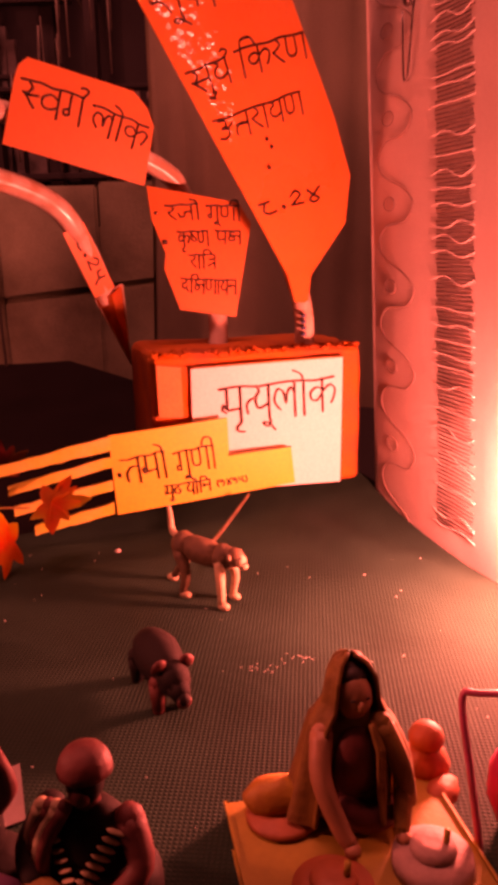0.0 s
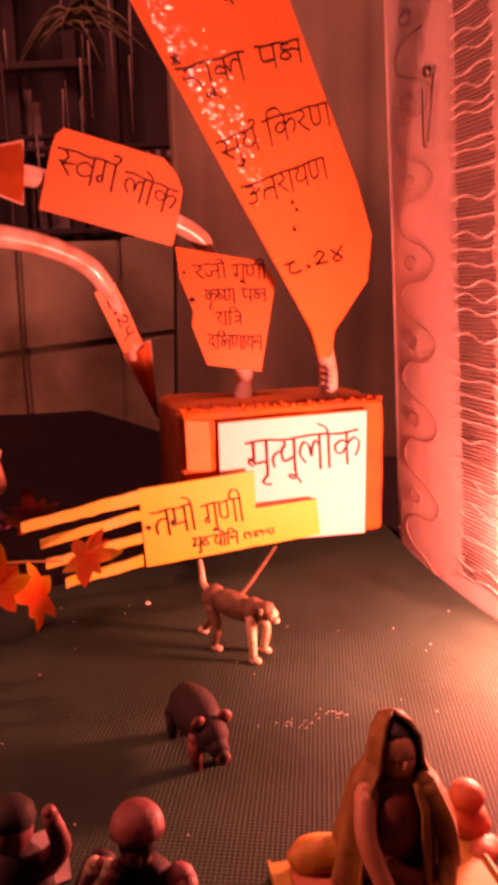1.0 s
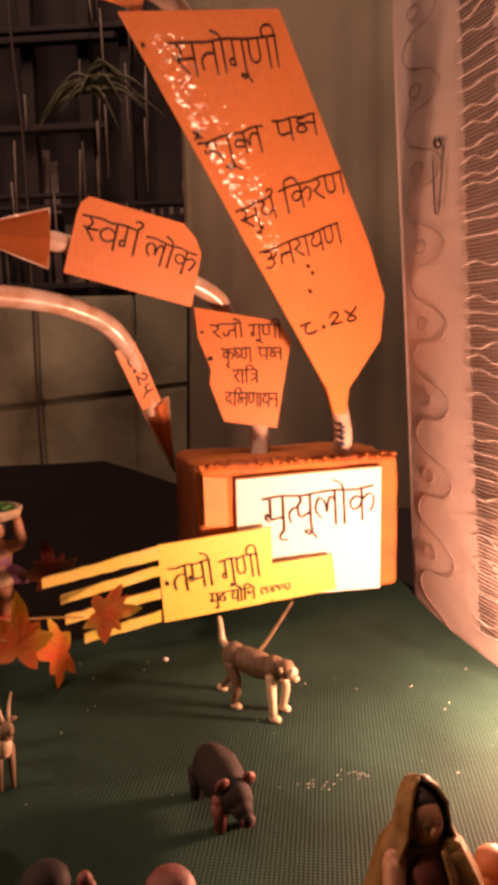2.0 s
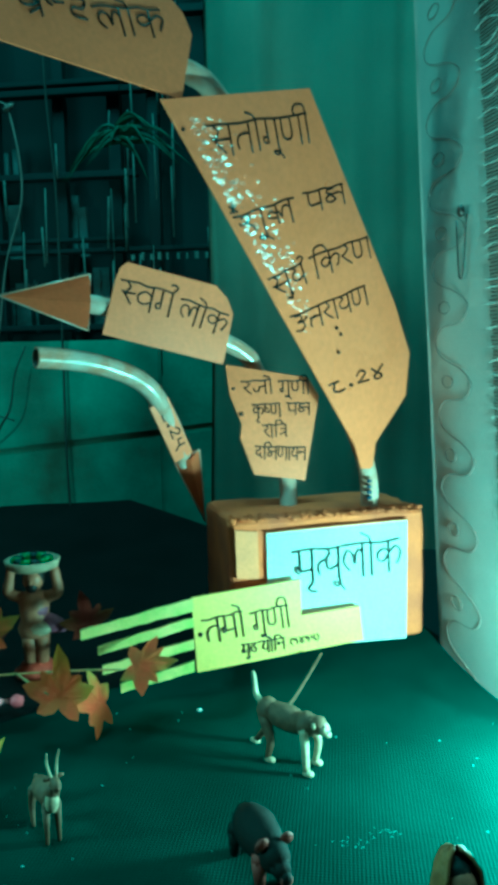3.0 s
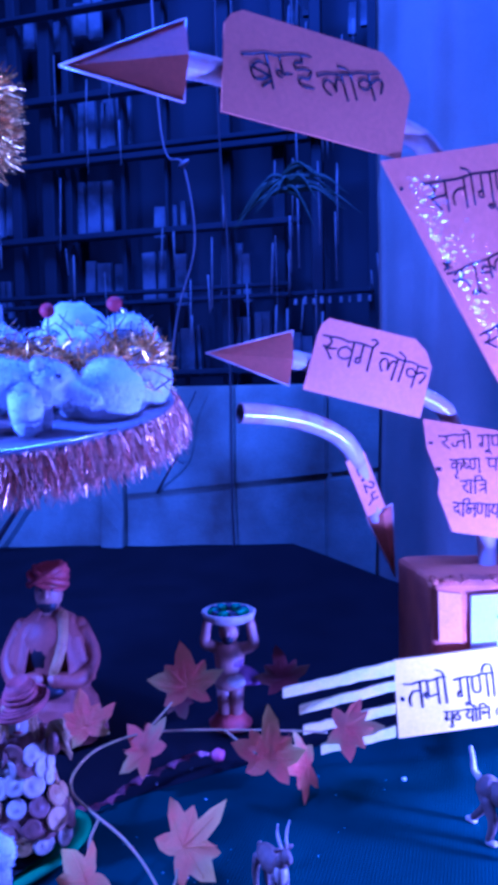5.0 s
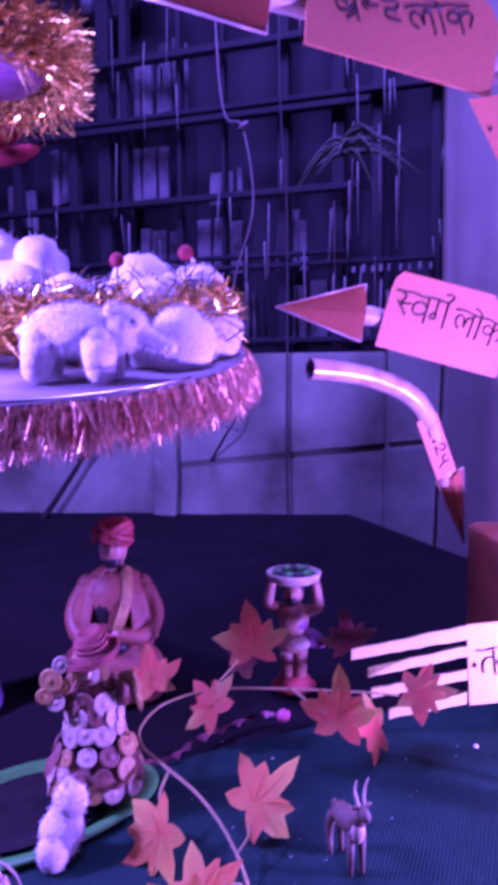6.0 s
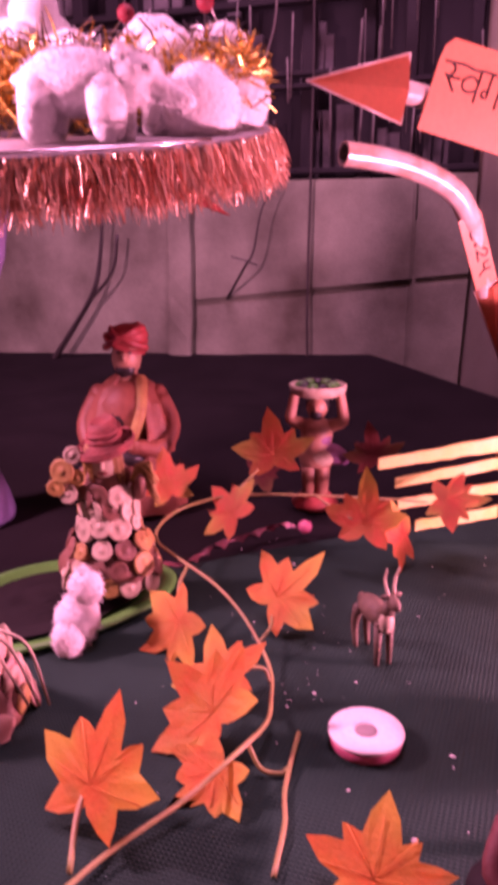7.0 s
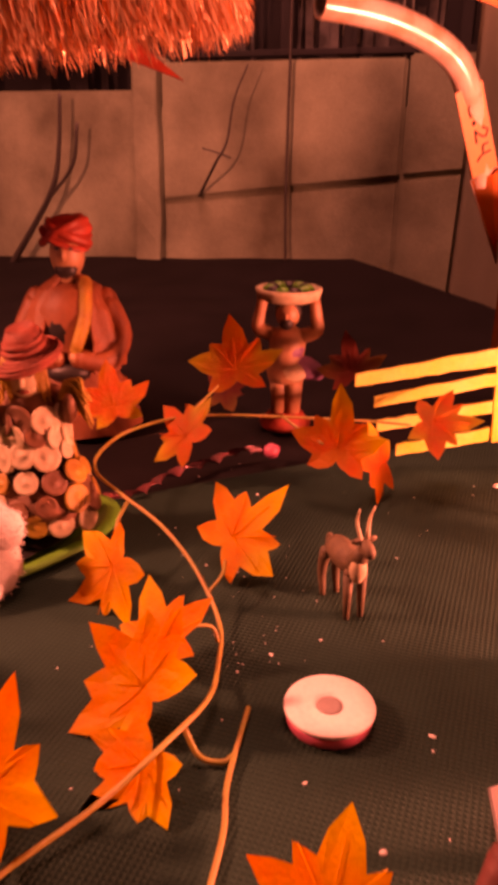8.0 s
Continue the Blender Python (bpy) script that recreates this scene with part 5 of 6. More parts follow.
    def c(bm):
        lathe(bm, [(4.0, 0), (4.3, 1.2), (3.4, 3.0), (2.2, 4.4)], (0, 0, 0), 18, 0)
        for k in range(90):
            a, z = rng.uniform(0, 6.28), rng.uniform(0.4, 7.8)
            r = 4.8 - 0.40 * z
            s = rng.uniform(0.8, 1.5)
            lean = Euler((rng.uniform(-0.5, 0.3), 0, a + math.pi / 2)).to_matrix()
            ball(bm, (r * math.cos(a), r * math.sin(a), z), (s, s * 0.28, s * rng.uniform(0.7, 1)), rng.choice((1, 2, 2, 2, 3)), lean, 10, 0.25)
        ball(bm, (0, 0, 6.6), (1.5, 1.4, 1.5), 1, None, 12)
        for k in range(3):
            limb(bm, [(1.0 + k, -2, 7.0), (2.8 + k, -2.6, 6.0), (4.6 + 0.6 * k, -2.8, 2.2)], 0.12, 0.1, 1)

    at = (-0.385, 0.262, 0.0)
    solo("basket_figurine", figure_bm(at, 30, 0.0088, c), [CLAY_BROWN, CLAY_CREAM, PETAL, OCHRE], "clay doll heaped with round cream and red pieces", "doll", at)


def build_women():
    def b(bm):
        # ochre 0, skin 1, dark 2, red 3
        ball(bm, (0, 0.6, 2.0), (3.3, 2.6, 2.2), 0, None, 18, 0.15)
        ball(bm, (0, 0.2, 4.6), (2.5, 2.1, 2.6), 0, None, 16, 0.12)
        ball(bm, (-0.2, -1.2, 4.2), (1.6, 1.1, 2.4), 3, None, 14, 0.1)
        ball(bm, (0, -0.3, 8.0), (1.15, 1.2, 1.4), 1, None, 14)
        ball(bm, (0, 0.15, 9.0), (1.1, 1.05, 0.72), 2, None, 12)
        for s in (-1, 1):
            ball(bm, (0.42 * s, -1.32, 8.25), (0.22, 0.1, 0.09), 2, None, 8)
        ball(bm, (0, -1.4, 7.9), (0.22, 0.3, 0.35), 1, None, 8)
        # veil over head and shoulders, in folds
        drape(bm, [(10.35, 0.15, 0.15, 0.3), (10.0, 1.0, 0.95, 0.25), (9.1, 1.5, 1.5, 0.1), (7.6, 1.75, 1.7, 0.1), (6.4, 2.5, 2.0, 0.2), (3.8, 3.1, 2.6, 0.3), (0.6, 3.9, 3.2, 0.4)], -38, 218, 0, 8, 0.07, 1.3)
        drape(bm, [(7.0, 1.5, 1.6, -0.2), (5.4, 2.1, 2.4, -0.3), (3.4, 2.0, 2.9, -0.3), (1.6, 1.9, 3.2, -0.3)], -70, -8, 0, 14, 0.08, 4.0, 16, 16)
        for s in (-1, 1):
            limb(bm, [(2.0 * s, -0.4, 6.0), (2.6 * s, -1.8, 4.2), (2.0 * s, -3.2, 2.0), (1.6 * s, -3.9, 1.2)], 0.75, 0.45, 1 if s < 0 else 0)
            ball(bm, (1.6 * s, -4.1, 1.1), (0.5, 0.6, 0.4), 1, None, 8)
        limb(bm, [(1.4, -1.2, 6.4), (2.2, -2.4, 4.4), (2.6, -2.8, 2.4)], 0.8, 0.5, 0)
        limb(bm, [(-1.4, -1.4, 2.0), (0.2, -2.4, 1.4), (2.0, -2.0, 1.3)], 1.0, 0.8, 3)

    at = (0.072, 0.282, 0.010)
    solo("veiled_figurine", figure_bm(at, 22, 0.0074, b, 1.06), [OCHRE_SHADED, SKIN, HAIR, RED_SHADED], "seated clay doll in ochre veil working at a millstone", "doll", at)

    def man(bm):
        # dark 0, skin 1, red 2, cream 3, ochre 4
        ball(bm, (0, 0.4, 1.8), (3.6, 2.8, 2.0), 0, None, 16, 0.12)
        ball(bm, (0, 0.3, 4.4), (2.4, 1.8, 2.4), 0, None, 16, 0.08)
        for s in (-1, 1):
            limb(bm, [(2.2 * s, 0.2, 5.9), (3.1 * s, -0.8, 4.0), (2.0 * s, -2.4, 3.0)], 0.85, 0.55, 0 if s < 0 else 2)
            ball(bm, (1.7 * s, -2.7, 2.9), (0.6, 0.5, 0.45), 1, None, 8)
            for k in range(7):
                ball(bm, ((0.45 + 0.24 * k) * s, -1.75 + 0.16 * k, 3.3 + 0.42 * k), (0.55, 0.2, 0.12), 3, Euler((0, 0.5 * s, 0.3 * s)).to_matrix(), 8)
        for k in range(4):
            limb(bm, [(-1.0 - 0.4 * k, -0.6, 6.6), (-1.8 - 0.35 * k, -1.4 + 0.2 * k, 4.8), (-2.0 - 0.4 * k, -1.6 + 0.2 * k, 2.4)], 0.46, 0.36, 3 if k % 2 else 2)
        ball(bm, (-1.4, -2.5, 3.1), (1.4, 0.8, 0.6), 4, None, 10, 0.2)
        limb(bm, [(0, 0.2, 6.6), (0, 0.1, 7.4)], 0.7, 0.7, 1)
        ball(bm, (0, 0, 8.0), (1.0, 1.05, 1.25), 0, None, 14)
        ball(bm, (0, -0.75, 7.6), (0.6, 0.4, 0.6), 1, None, 10)
        lathe(bm, [(1.30, 8.5), (1.45, 8.6), (1.40, 8.9), (1.28, 9.3), (1.0, 9.7), (0.5, 9.9), (0.1, 9.95)], (0, 0.1, 0), 20, 2)

    at = (-0.034, 0.232, 0.0)
    solo("capped_figurine", figure_bm(at, -8, 0.0077, man), [CLAY_DARK, RED_SHADED, RED_SHADED, CLAY_CREAM, OCHRE_SHADED], "seated dark clay doll in red cap and striped shawl", "doll", at)

    def drummer(bm):
        ball(bm, (0, 0.4, 1.8), (3.2, 2.4, 2.0), 0, None, 16, 0.12)
        ball(bm, (0, 0.3, 4.6), (2.0, 1.6, 2.6), 0, None, 14, 0.1)
        limb(bm, [(1.6, 0, 6.2), (2.4, -0.6, 7.6), (2.0, -0.8, 9.6)], 0.7, 0.4, 2)
        limb(bm, [(-1.6, 0, 6.2), (-2.4, -1.2, 4.4), (-1.2, -2.4, 3.8)], 0.7, 0.4, 2)
        ball(bm, (0, 0, 8.4), (1.1, 1.2, 1.35), 1, None, 12)
        ball(bm, (0, 0.1, 9.0), (1.25, 1.25, 1.0), 0, None, 12)
        lathe(bm, [(1.3, -0.9), (1.5, 0), (1.3, 0.9)], (1.6, -2.8, 2.6), 16, 3, Euler((0.5, 1.3, 0)).to_matrix())
        ball(bm, (-1.6, -2.2, 1.0), (1.6, 0.9, 0.8), 2, None, 10, 0.1)

    at = (-0.084, 0.228, 0.0)
    solo("seated_figurine", figure_bm(at, 14, 0.0080, drummer), [CLAY_DARK, RED_SHADED, RED_SHADED, CLAY_MAUVE], "seated dark clay doll with raised arm and small drum", "doll", at)
    # small folded card by the dolls
    bm = bmesh.new()
    slab(bm, [(-0.101, 0.285, 0.018), (-0.088, 0.296, 0.018), (-0.079, 0.276, 0.003), (-0.093, 0.266, 0.003)], 0.002)
    solo("grey_card", bm, PLATE, "small pale grey card leaning on the mat", "card", (-0.09, 0.28, 0), smooth=False)


def build_board():
    t = thing("grinding_board", "small yellow wooden board lying on the mat", "board", (0.08, 0.24, 0.0))
    a, u, v = V((0.016, 0.283, 0.0015)), V((0.097, 0.026, 0)), V((0.030, -0.107, 0))
    bm = bmesh.new()
    m = Matrix(((u.x, v.x, 0, a.x), (u.y, v.y, 0, a.y), (0, 0, 1, a.z), (0, 0, 0, 1)))
    box(bm, (0, 0, 0), (1, 1, 0.0085), 0, 0, m)
    bmesh.ops.bevel(bm, geom=bm.edges[:], offset=0.0014, segments=2, affect="EDGES")
    part("plank", bm, BOARD, t, smooth=False)
    for x, y, r, m, lab in ((0.064, 0.232, 0.017, TERRACOTTA, "small terracotta millstone on the yellow board"), (0.106, 0.252, 0.017, STONE, "small pinkish millstone on the yellow board")):
        q = thing("millstone", lab, "millstone", (x, y, 0.010), "millstones")
        bm = bmesh.new()
        lathe(bm, [(r, 0), (r * 1.02, 0.003), (r * 0.98, 0.007), (r * 0.6, 0.0085), (r * 0.2, 0.0085)], (x, y, 0.010), 26)
        part("lower_stone", bm, m, q)
        bm = bmesh.new()
        lathe(bm, [(r * 0.55, 0.008), (r * 0.58, 0.010), (r * 0.5, 0.013), (r * 0.15, 0.0125)], (x, y, 0.010), 22)
        part("upper_stone", bm, m, q)
        bm = bmesh.new()
        tube(bm, [(x + r * 0.3, y, 0.022), (x + r * 0.32, y, 0.029)], 0.0014, 8)
        part("peg", bm, BOARD, q)
    bm = bmesh.new()
    ball(bm, (0.040, 0.283, 0.017), (0.017, 0.010, 0.009), 0, turn_z(12), 16, 0.15)
    lathe(bm, [(0.015, 0), (0.017, 0.002), (0.015, 0.004)], (0.042, 0.277, 0.0095), 20, 1)
    solo("clay_loaf", bm, [OCHRE, TERRACOTTA], "brown clay loaf on a flat dish", "clay loaf", (0.040, 0.28, 0.010))
    bm = bmesh.new()
    lathe(bm, [(0.006, 0), (0.011, 0.004), (0.0125, 0.010), (0.010, 0.016), (0.006, 0.019), (0.007, 0.022)], (0.112, 0.318, 0.002), 22)
    ball(bm, (0.112, 0.318, 0.026), (0.009, 0.009, 0.008))
    ball(bm, (0.118, 0.303, 0.007), (0.012, 0.008, 0.006), 0, turn_z(60), 12, 0.2)
    solo("clay_pot", bm, TERRACOTTA, "round red clay pot behind the veiled doll", "pot", (0.112, 0.318, 0.002))
    # bent wire stand
    bm = bmesh.new()
    tube(bm, spline([(0.130, 0.268, 0.001), (0.124, 0.272, 0.040), (0.120, 0.280, 0.072), (0.127, 0.279, 0.076), (0.151, 0.275, 0.077), (0.157, 0.272, 0.070), (0.159, 0.262, 0.001)], 5), 0.0016, 8)
    solo("wire_frame", bm, PINK, "bent pink wire frame standing on the mat", "wire frame", (0.16, 0.27, 0.0))
    bm = bmesh.new()
    ball(bm, (0.149, 0.290, 0.022), (0.013, 0.010, 0.021), 0, None, 12, 0.3)
    solo("pink_bundle", bm, PINK, "small crumpled pink bundle by the wire frame", "bundle", (0.149, 0.29, 0))


def build_small():
    # white reel
    t = thing("tape_reel", "white round reel with pink side lying flat", "reel", (-0.169, 0.317, 0.0))
    bm = bmesh.new()
    lathe(bm, [(0.0175, 0.0015), (0.0185, 0.003), (0.0195, 0.0075), (0.019, 0.0085)], (-0.169, 0.317, 0), 36)
    part("side", bm, PINK, t, "pink side")
    bm = bmesh.new()
    lathe(bm, [(0.0190, 0.0082), (0.0200, 0.0096), (0.0195, 0.0110), (0.0075, 0.0112), (0.0068, 0.0108), (0.0058, 0.0098), (0.0020, 0.0096)], (-0.169, 0.317, 0), 40)
    part("face", bm, PAPER, t, "white face")
    bm = bmesh.new()
    lathe(bm, [(0.0058, 0.0097), (0.0056, 0.0104), (0.0030, 0.0106), (0.0012, 0.0101)], (-0.169, 0.317, 0), 22)
    part("hub", bm, PLATE, t, "grey hub")
    # green tray
    t = thing("green_tray", "green plastic leaf-shaped tray under the straw-hat doll", "tray", (-0.40, 0.40, 0.0))

    def tray(u, v):
        # oval dish: u round the rim, v from the middle outwards
        a, r = 2 * math.pi * u, v * (1 + 0.05 * math.sin(6 * math.pi * u))
        rise = 0.002 + 0.011 * max(0, (v - 0.70) / 0.30) - (0.006 * (v - 0.9) / 0.1 if v > 0.9 else 0)
        return V((-0.412, 0.394, 0)) + V((0.45, 0.89, 0)) * 0.092 * r * math.cos(a) + V((0.89, -0.45, 0)) * 0.064 * r * math.sin(a) + V((0, 0, rise))

    bm = bmesh.new()
    sheet(bm, tray, 48, 20)
    bmesh.ops.remove_doubles(bm, verts=bm.verts[:], dist=0.0003)
    bmesh.ops.solidify(bm, geom=bm.faces[:], thickness=0.0015)
    part("dish", bm, GREEN, t)
    # plain dark sheet over the dish's inner part
    bm = bmesh.new()
    sheet(bm, lambda u, v: tray(u, v * 0.72) + V((0, 0, 0.004 + 0.002 * noise.noise(V((u * 9, v * 7, 0))))), 40, 10)
    bmesh.ops.remove_doubles(bm, verts=bm.verts[:], dist=0.0003)
    part("filling", bm, CLAY_DARK, t, "dark layer inside the dish")
    # crumbs on the mat
    rng = random.Random(4)
    bm = bmesh.new()
    spots = [(-0.114, 0.601, 0.0042), (-0.125, 0.323, 0.0016), (-0.169, 0.279, 0.0012), (-0.134, 0.258, 0.0024), (-0.187, 0.372, 0.0012), (-0.207, 0.352, 0.0014), (-0.218, 0.334, 0.0012), (-0.274, 0.525, 0.0012)]
    spots += [(rng.uniform(-0.33, 0.16), rng.uniform(0.22, 0.60), rng.uniform(0.0003, 0.0010)) for k in range(70)]
    spots += [(rng.gauss(-0.23, 0.03), rng.gauss(0.37, 0.04), rng.uniform(0.0002, 0.0007)) for k in range(40)]
    for x, y, r in spots:
        if x < 0.383 - 0.36 * max(0, y - 0.03) - 0.02:
            ball(bm, (x, y, hump(x, y) + 0.0018), (r * rng.uniform(0.6, 1.2), r * 0.6, r * 0.4), 0, turn_z(rng.uniform(0, 180)), 6, 0.3)
    solo("crumbs", bm, CHALK, "white crumbs and flecks scattered on the mat", "crumbs", (-0.1, 0.4, 0), kind="stuff")
    # scuffs of white dust
    bm = bmesh.new()
    for k in range(26):
        x, y = 0.047 + rng.gauss(0, 0.010), 0.432 + rng.gauss(0, 0.004)
        if k % 2:
            x, y = x - 0.024, y - 0.014
        ball(bm, (x, y, hump(x, y) + 0.0018), (rng.uniform(0.0004, 0.0014), 0.0002, 0.00015), 0, turn_z(25), 5)
    solo("dust_scuff", bm, CHALK, "scuff of white dust on the mat", "dust", (0.04, 0.43, 0), kind="stuff")


build_monkey()
build_pig()
build_deer()
build_vendor()
build_turban_man()
build_straw_doll()
build_women()
build_board()
build_small()

# ---------------------------------------------------------------- tiered stand with cloud platform
TC = V((-0.490, 0.530, 0.337))
TILT_M = Euler((radians(11), radians(-1.0), 0)).to_matrix()
TILT_M = turn_z(17) @ TILT_M @ turn_z(-17)
TR = 0.180


def on_plate(r, a, h=0.0):
    return TC + TILT_M @ V((r * math.cos(a), r * math.sin(a), h))


def strands(bm, count, source, length, width, rng):
    """Many thin bright ribbons."""
    for k in range(count):
        p, d = source(rng)
        d = V(d).normalized() * length * rng.uniform(0.55, 1.15)
        s = V((rng.uniform(-1, 1), rng.uniform(-1, 1), rng.uniform(-0.4, 0.4))).cross(d).normalized() * width * rng.uniform(0.6, 1.3)
        bend = V((rng.uniform(-1, 1), rng.uniform(-1, 1), rng.uniform(-1, 1))) * length * 0.09
        a = [bm.verts.new(p + s), bm.verts.new(p - s)]
        b = [bm.verts.new(p + d * 0.5 + bend - s), bm.verts.new(p + d * 0.5 + bend + s)]
        c = [bm.verts.new(p + d + s * 0.5), bm.verts.new(p + d - s * 0.5)]
        bm.faces.new((a[0], a[1], b[0], b[1]))
        bm.faces.new((b[1], b[0], c[1], c[0]))


def fuzz(bm, count, length, rng):
    """Loose fibres standing off the lumps of a cotton mesh."""
    spots = [(f.calc_center_median(), f.normal.copy()) for f in bm.faces]
    bm.normal_update()
    spots = [(f.calc_center_median(), f.normal.copy()) for f in bm.faces]
    for k in range(count):
        p, n = rng.choice(spots)
        d = (n + V((rng.uniform(-1, 1), rng.uniform(-1, 1), rng.uniform(-1, 1))) * 0.9).normalized() * length * rng.uniform(0.4, 1.1)
        s = d.orthogonal().normalized() * 0.00022
        q = p - n * 0.001
        bend = V((rng.uniform(-1, 1), rng.uniform(-1, 1), rng.uniform(-1, 1))) * length * 0.25
        a, b, c, e = (bm.verts.new(x) for x in (q + s, q - s, q + d * 0.6 + bend - s, q + d * 0.6 + bend + s))
        bm.faces.new((a, b, c, e))
    return bm


def build_stand():
    rng = random.Random(9)
    t = thing("tiered_stand", "tiered stand with tilted round plate and hanging tinsel fringe", "stand", (-0.515, 0.545, 0.0))
    bm = bmesh.new()
    lathe(bm, [(0.046, 0.0), (0.047, 0.006), (0.043, 0.022), (0.032, 0.050), (0.024, 0.075), (0.022, 0.110), (0.026, 0.150), (0.040, 0.200), (0.054, 0.240), (0.060, 0.285), (0.045, 0.315)], (-0.600, 0.520, 0.0), 32)
    part("pedestal", bm, PEDESTAL, t, "lilac waisted pedestal")
    bm = bmesh.new()
    lathe(bm, [(TR * 0.98, -0.010), (TR, -0.006), (TR, 0.0), (TR * 0.99, 0.002), (0.02, 0.003)], TC, 56, 0, TILT_M)
    plate = part("plate", bm, PLATE, t, "grey round plate")

    def edge(r):
        a = r.uniform(-math.pi, math.pi)
        return on_plate(TR + r.uniform(0.0, 0.005), a, r.uniform(-0.020, 0.001)), TILT_M @ V((math.cos(a) * 0.2 + r.uniform(-0.35, 0.35), math.sin(a) * 0.2 + r.uniform(-0.35, 0.35), -1))

    bm = bmesh.new()
    strands(bm, 17000, edge, 0.024, 0.00042, rng)
    part("fringe", bm, COPPER, plate, "shiny pink-gold tinsel fringe", kind="stuff")
    bm = bmesh.new()
    lathe(bm, [(TR - 0.004, -0.026), (TR - 0.001, -0.010), (TR - 0.001, -0.002), (TR - 0.006, -0.002), (TR - 0.008, -0.026)], TC, 60, 0, TILT_M)
    part("fringe_band", bm, COPPER, plate, "pink-gold foil band")
    bm = bmesh.new()
    for a, b in ((-1.9, -0.35),):
        tube(bm, [on_plate(TR + 0.001, a + (b - a) * k / 20, 0.003) for k in range(21)], 0.0012, 5)
    part("rim_cord", bm, SILVER, plate)
    # upper tier
    bm = bmesh.new()
    lathe(bm, [(0.008, 0.0), (0.008, 0.30)], (-0.645, 0.600, 0.330), 14)
    part("rod", bm, PEDESTAL, t)
    bm = bmesh.new()
    lathe(bm, [(0.070, 0.612), (0.073, 0.616), (0.070, 0.622), (0.02, 0.623)], (-0.600, 0.575, 0.0), 40)
    up = part("upper_plate", bm, CLAY_MAUVE, t, "small mauve upper plate")

    def edge2(r):
        a = r.uniform(-math.pi, math.pi)
        return V((-0.590 + 0.095 * math.cos(a), 0.560 + 0.095 * math.sin(a), 0.620 + r.uniform(-0.03, 0.03))), (r.uniform(-1, 1) + math.cos(a), r.uniform(-1, 1) + math.sin(a), r.uniform(-1.2, 0.8))

    bm = bmesh.new()
    strands(bm, 4200, edge2, 0.028, 0.0010, rng)
    part("upper_tinsel", bm, GOLD, up, "gold tinsel ring", kind="stuff")

    # cotton clouds: heaps of soft lumps
    for name, cx, cr, n, lab in (("cotton_cloud", (0.070, 0.075, 0.040), (0.075, 0.040, 0.034), 56, "heap of white cotton wool on the plate"), ("cotton_cloud", (-0.075, 0.055, 0.062), (0.075, 0.045, 0.050), 60, "tall heap of white cotton wool at the back of the plate"),
                                 ("cotton_cloud", (0.135, 0.000, 0.012), (0.02, 0.03, 0.008), 7, "low drift of white cotton wool near the plate's edge")):
        bm = bmesh.new()
        for k in range(n):
            p = V((rng.gauss(0, 0.55) * cr[0] + cx[0], rng.gauss(0, 0.5) * cr[1] + cx[1], abs(rng.gauss(0, 0.6)) * cr[2] + 0.012))
            if math.hypot(p.x, p.y) > TR - 0.03:
                p.xy = p.xy.normalized() * (TR - 0.03)
            ball(bm, TC + TILT_M @ p, rng.uniform(0.016, 0.031), 0, None, 22, 0.16)
        fuzz(bm, 9000, 0.008, rng)
        solo(name, bm, COTTON, lab, "cotton wool", TC + TILT_M @ V((cx[0], cx[1], 0)), "cotton clouds")

    # cotton animal near the front of the plate
    def b(bm):
        ball(bm, (0, 0, 4.0), (3.6, 2.1, 2.2), 0, None, 30, 0.14)
        ball(bm, (3.3, 0, 4.2), (1.9, 1.6, 1.7), 0, None, 26, 0.14)
        limb(bm, [(4.2, 0, 4.0), (5.6, 0, 3.1), (6.6, 0, 2.6)], 0.9, 0.55, 0)
        for x in (-2.0, 2.0):
            for y in (-1.0, 1.0):
                limb(bm, [(x, y, 3.2), (x * 1.1, y * 1.15, 0.9)], 1.3, 1.05, 0)
        for s in (-1, 1):
            ball(bm, (3.0, 1.2 * s, 5.4), (0.55, 0.35, 0.6), 0, None, 10, 0.2)
        ball(bm, (4.4, -1.15, 4.6), 0.22, 1, None, 8)

    spot = V((0.94, 0.34, 0)) * 0.050 + V((-0.34, 0.94, 0)) * -0.112
    at = TC + TILT_M @ V((spot.x, spot.y, 0.002))
    solo("cotton_animal", fuzz(figure_bm(at, 14, 0.0112, b, 0.85), 6000, 0.007, rng), [COTTON, HAIR], "white fluffy cotton animal standing on the plate", "animal figurine", at)

    # gold and silver garlands lying across the plate behind the animal
    right, back = V((0.94, 0.34, 0)), V((-0.34, 0.94, 0))

    def across(s, b, h):
        p = right * s + back * (b + 1.2 * s * s)
        return TC + TILT_M @ V((p.x, p.y, h))

    for s0, s1, b, h, count, m, lab in ((-0.175, 0.168, -0.045, 0.036, 9500, GOLD, "thick gold tinsel garland lying across the plate"), (-0.16, 0.150, -0.020, 0.048, 1800, SILVER, "silver tinsel garland between the cotton heaps")):
        def src(q, s0=s0, s1=s1, b=b, h=h):
            return across(q.uniform(s0, s1), b + q.gauss(0, 0.012), h + q.gauss(0, 0.010)), (q.uniform(-1, 1), q.uniform(-1, 1), q.uniform(-0.8, 1))

        bm = bmesh.new()
        strands(bm, count, src, 0.020, 0.0008, rng)
        tube(bm, [across(s0 + (s1 - s0) * k / 24, b, h) for k in range(25)], 0.002, 5)
        g = thing("tinsel_garland", lab, "garland", across(s0, b, 0.003), "tinsel garlands")
        part("tinsel", bm, m, g, kind="stuff")
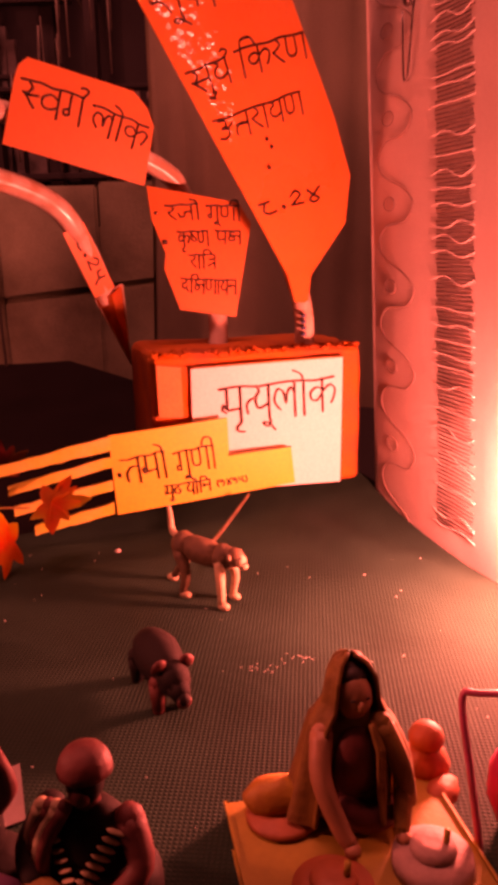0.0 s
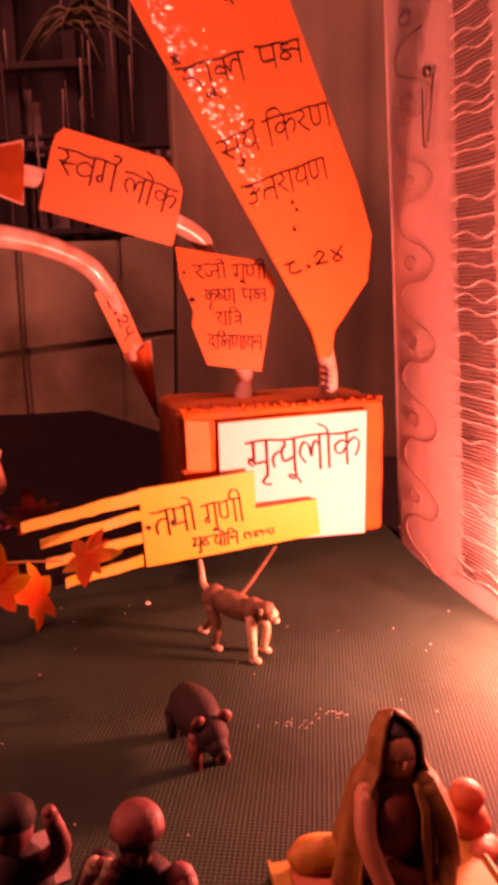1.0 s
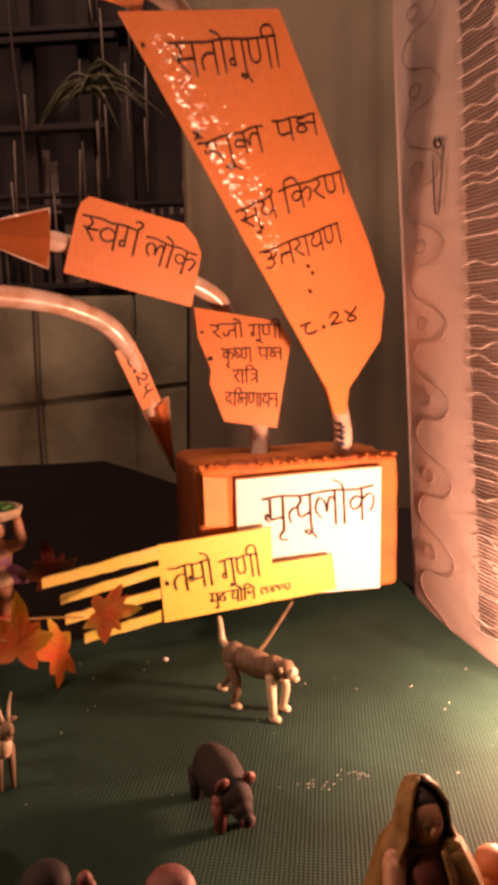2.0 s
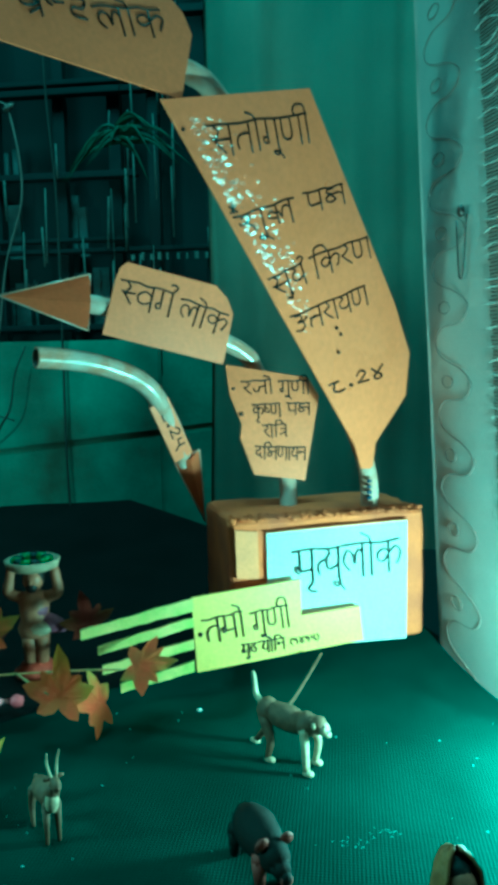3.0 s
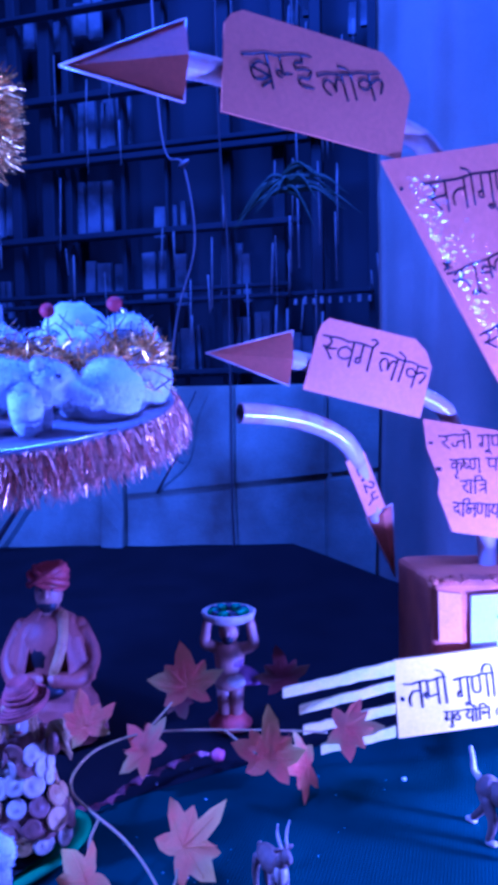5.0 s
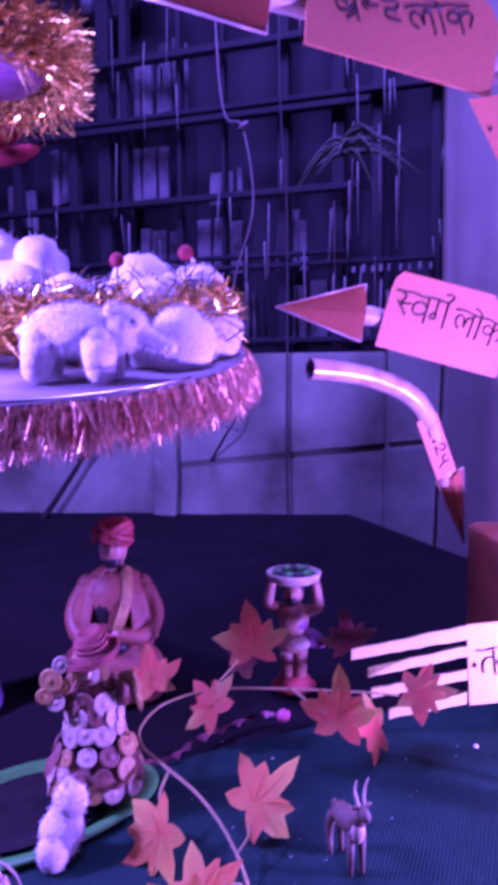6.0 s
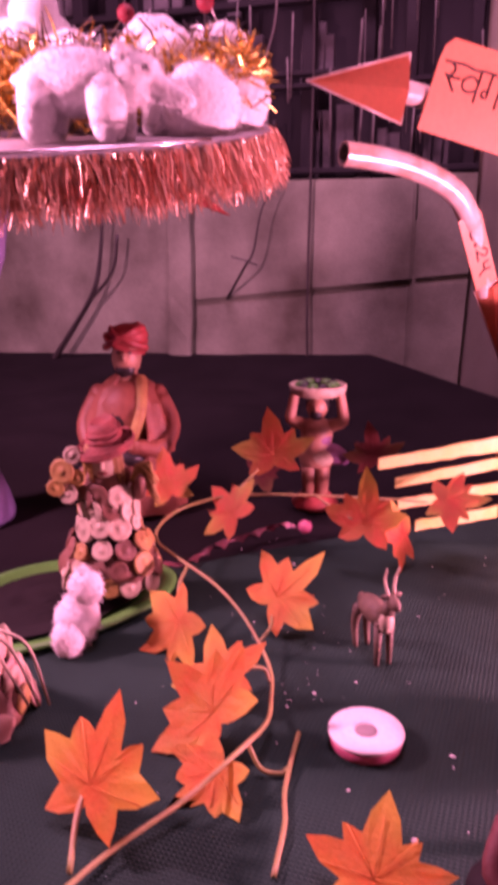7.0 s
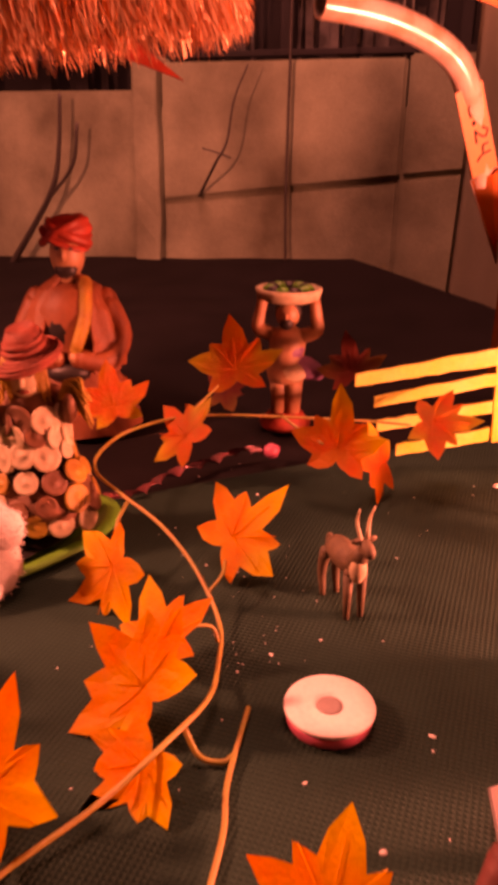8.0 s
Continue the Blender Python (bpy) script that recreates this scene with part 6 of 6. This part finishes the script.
        for k in range(14 if m is GOLD else 0):
            c = across(s0 + (s1 - s0) * (k + 0.5) / 14, b - 0.016 + rng.uniform(-0.006, 0.006), h + rng.uniform(-0.016, 0.016))
            bm = bmesh.new()
            lathe(bm, [(0.0062, 0), (0.0062, 0.0006)], c, 10, 0, Euler((rng.uniform(0.7, 1.8), 0, rng.uniform(-1, 1))).to_matrix())
            part("sequin", bm, GOLD, g)

    # berries on stems
    for x, y, h in ((-0.085, 0.02, 0.095), (0.055, 0.04, 0.085), (0.120, 0.045, 0.090)):
        q = thing("berry_pick", "dark red berry on a thin stem in the cotton", "berry", TC + TILT_M @ V((x, y, 0.004)), "berry picks")
        bm = bmesh.new()
        tube(bm, [TC + TILT_M @ V((x, y, 0.004)), TC + TILT_M @ V((x + 0.004, y, h))], 0.0009, 5)
        part("stem", bm, WIRE, q)
        bm = bmesh.new()
        ball(bm, TC + TILT_M @ V((x + 0.004, y, h)), 0.0068, seg=12)
        part("berry", bm, BERRY, q)

    # red flower behind
    q = thing("red_flower", "dark red artificial flower with layered petals", "flower", (-0.700, 0.690, 0.36))
    bm = bmesh.new()
    tube(bm, [(-0.700, 0.690, 0.33), (-0.70, 0.69, 0.57)], 0.003, 7)
    part("stem", bm, WIRE, q)
    for k in range(22):
        a, lift = k * 2.4, 0.25 + 0.05 * k
        bm = bmesh.new()
        c = V((-0.690, 0.690, 0.590)) + V((math.cos(a), math.sin(a), 0)) * (0.055 - 0.002 * k) + V((0, 0, 0.003 * k - 0.02))
        ball(bm, c, (0.036 - 0.0008 * k, 0.024, 0.005), 0, turn_z(math.degrees(a)) @ Euler((0, -lift, 0)).to_matrix(), 10, 0.15)
        part("petal", bm, BERRY, q)

    # red paper point hanging under the plate
    q = thing("red_paper_point", "red folded paper point under the fringe", "paper point", (-0.42, 0.585, 0.31))
    bm = bmesh.new()
    slab(bm, [(-0.455, 0.580, 0.322), (-0.415, 0.592, 0.318), (-0.360, 0.602, 0.276), (-0.405, 0.588, 0.292)], 0.002)
    part("fold", bm, CLAY_RED, q, smooth=False)
    # cotton tuft by the doll
    bm = bmesh.new()
    for p, r in (((-0.366, 0.352, 0.020), 0.018), ((-0.362, 0.356, 0.040), 0.014), ((-0.366, 0.340, 0.012), 0.013)):
        ball(bm, p, (r * 0.8, r * 0.8, r), 0, None, 20, 0.15)
    fuzz(bm, 2500, 0.005, rng)
    solo("cotton_tuft", bm, COTTON, "tuft of white cotton wool by the tray", "cotton wool", (-0.366, 0.35, 0))


build_stand()
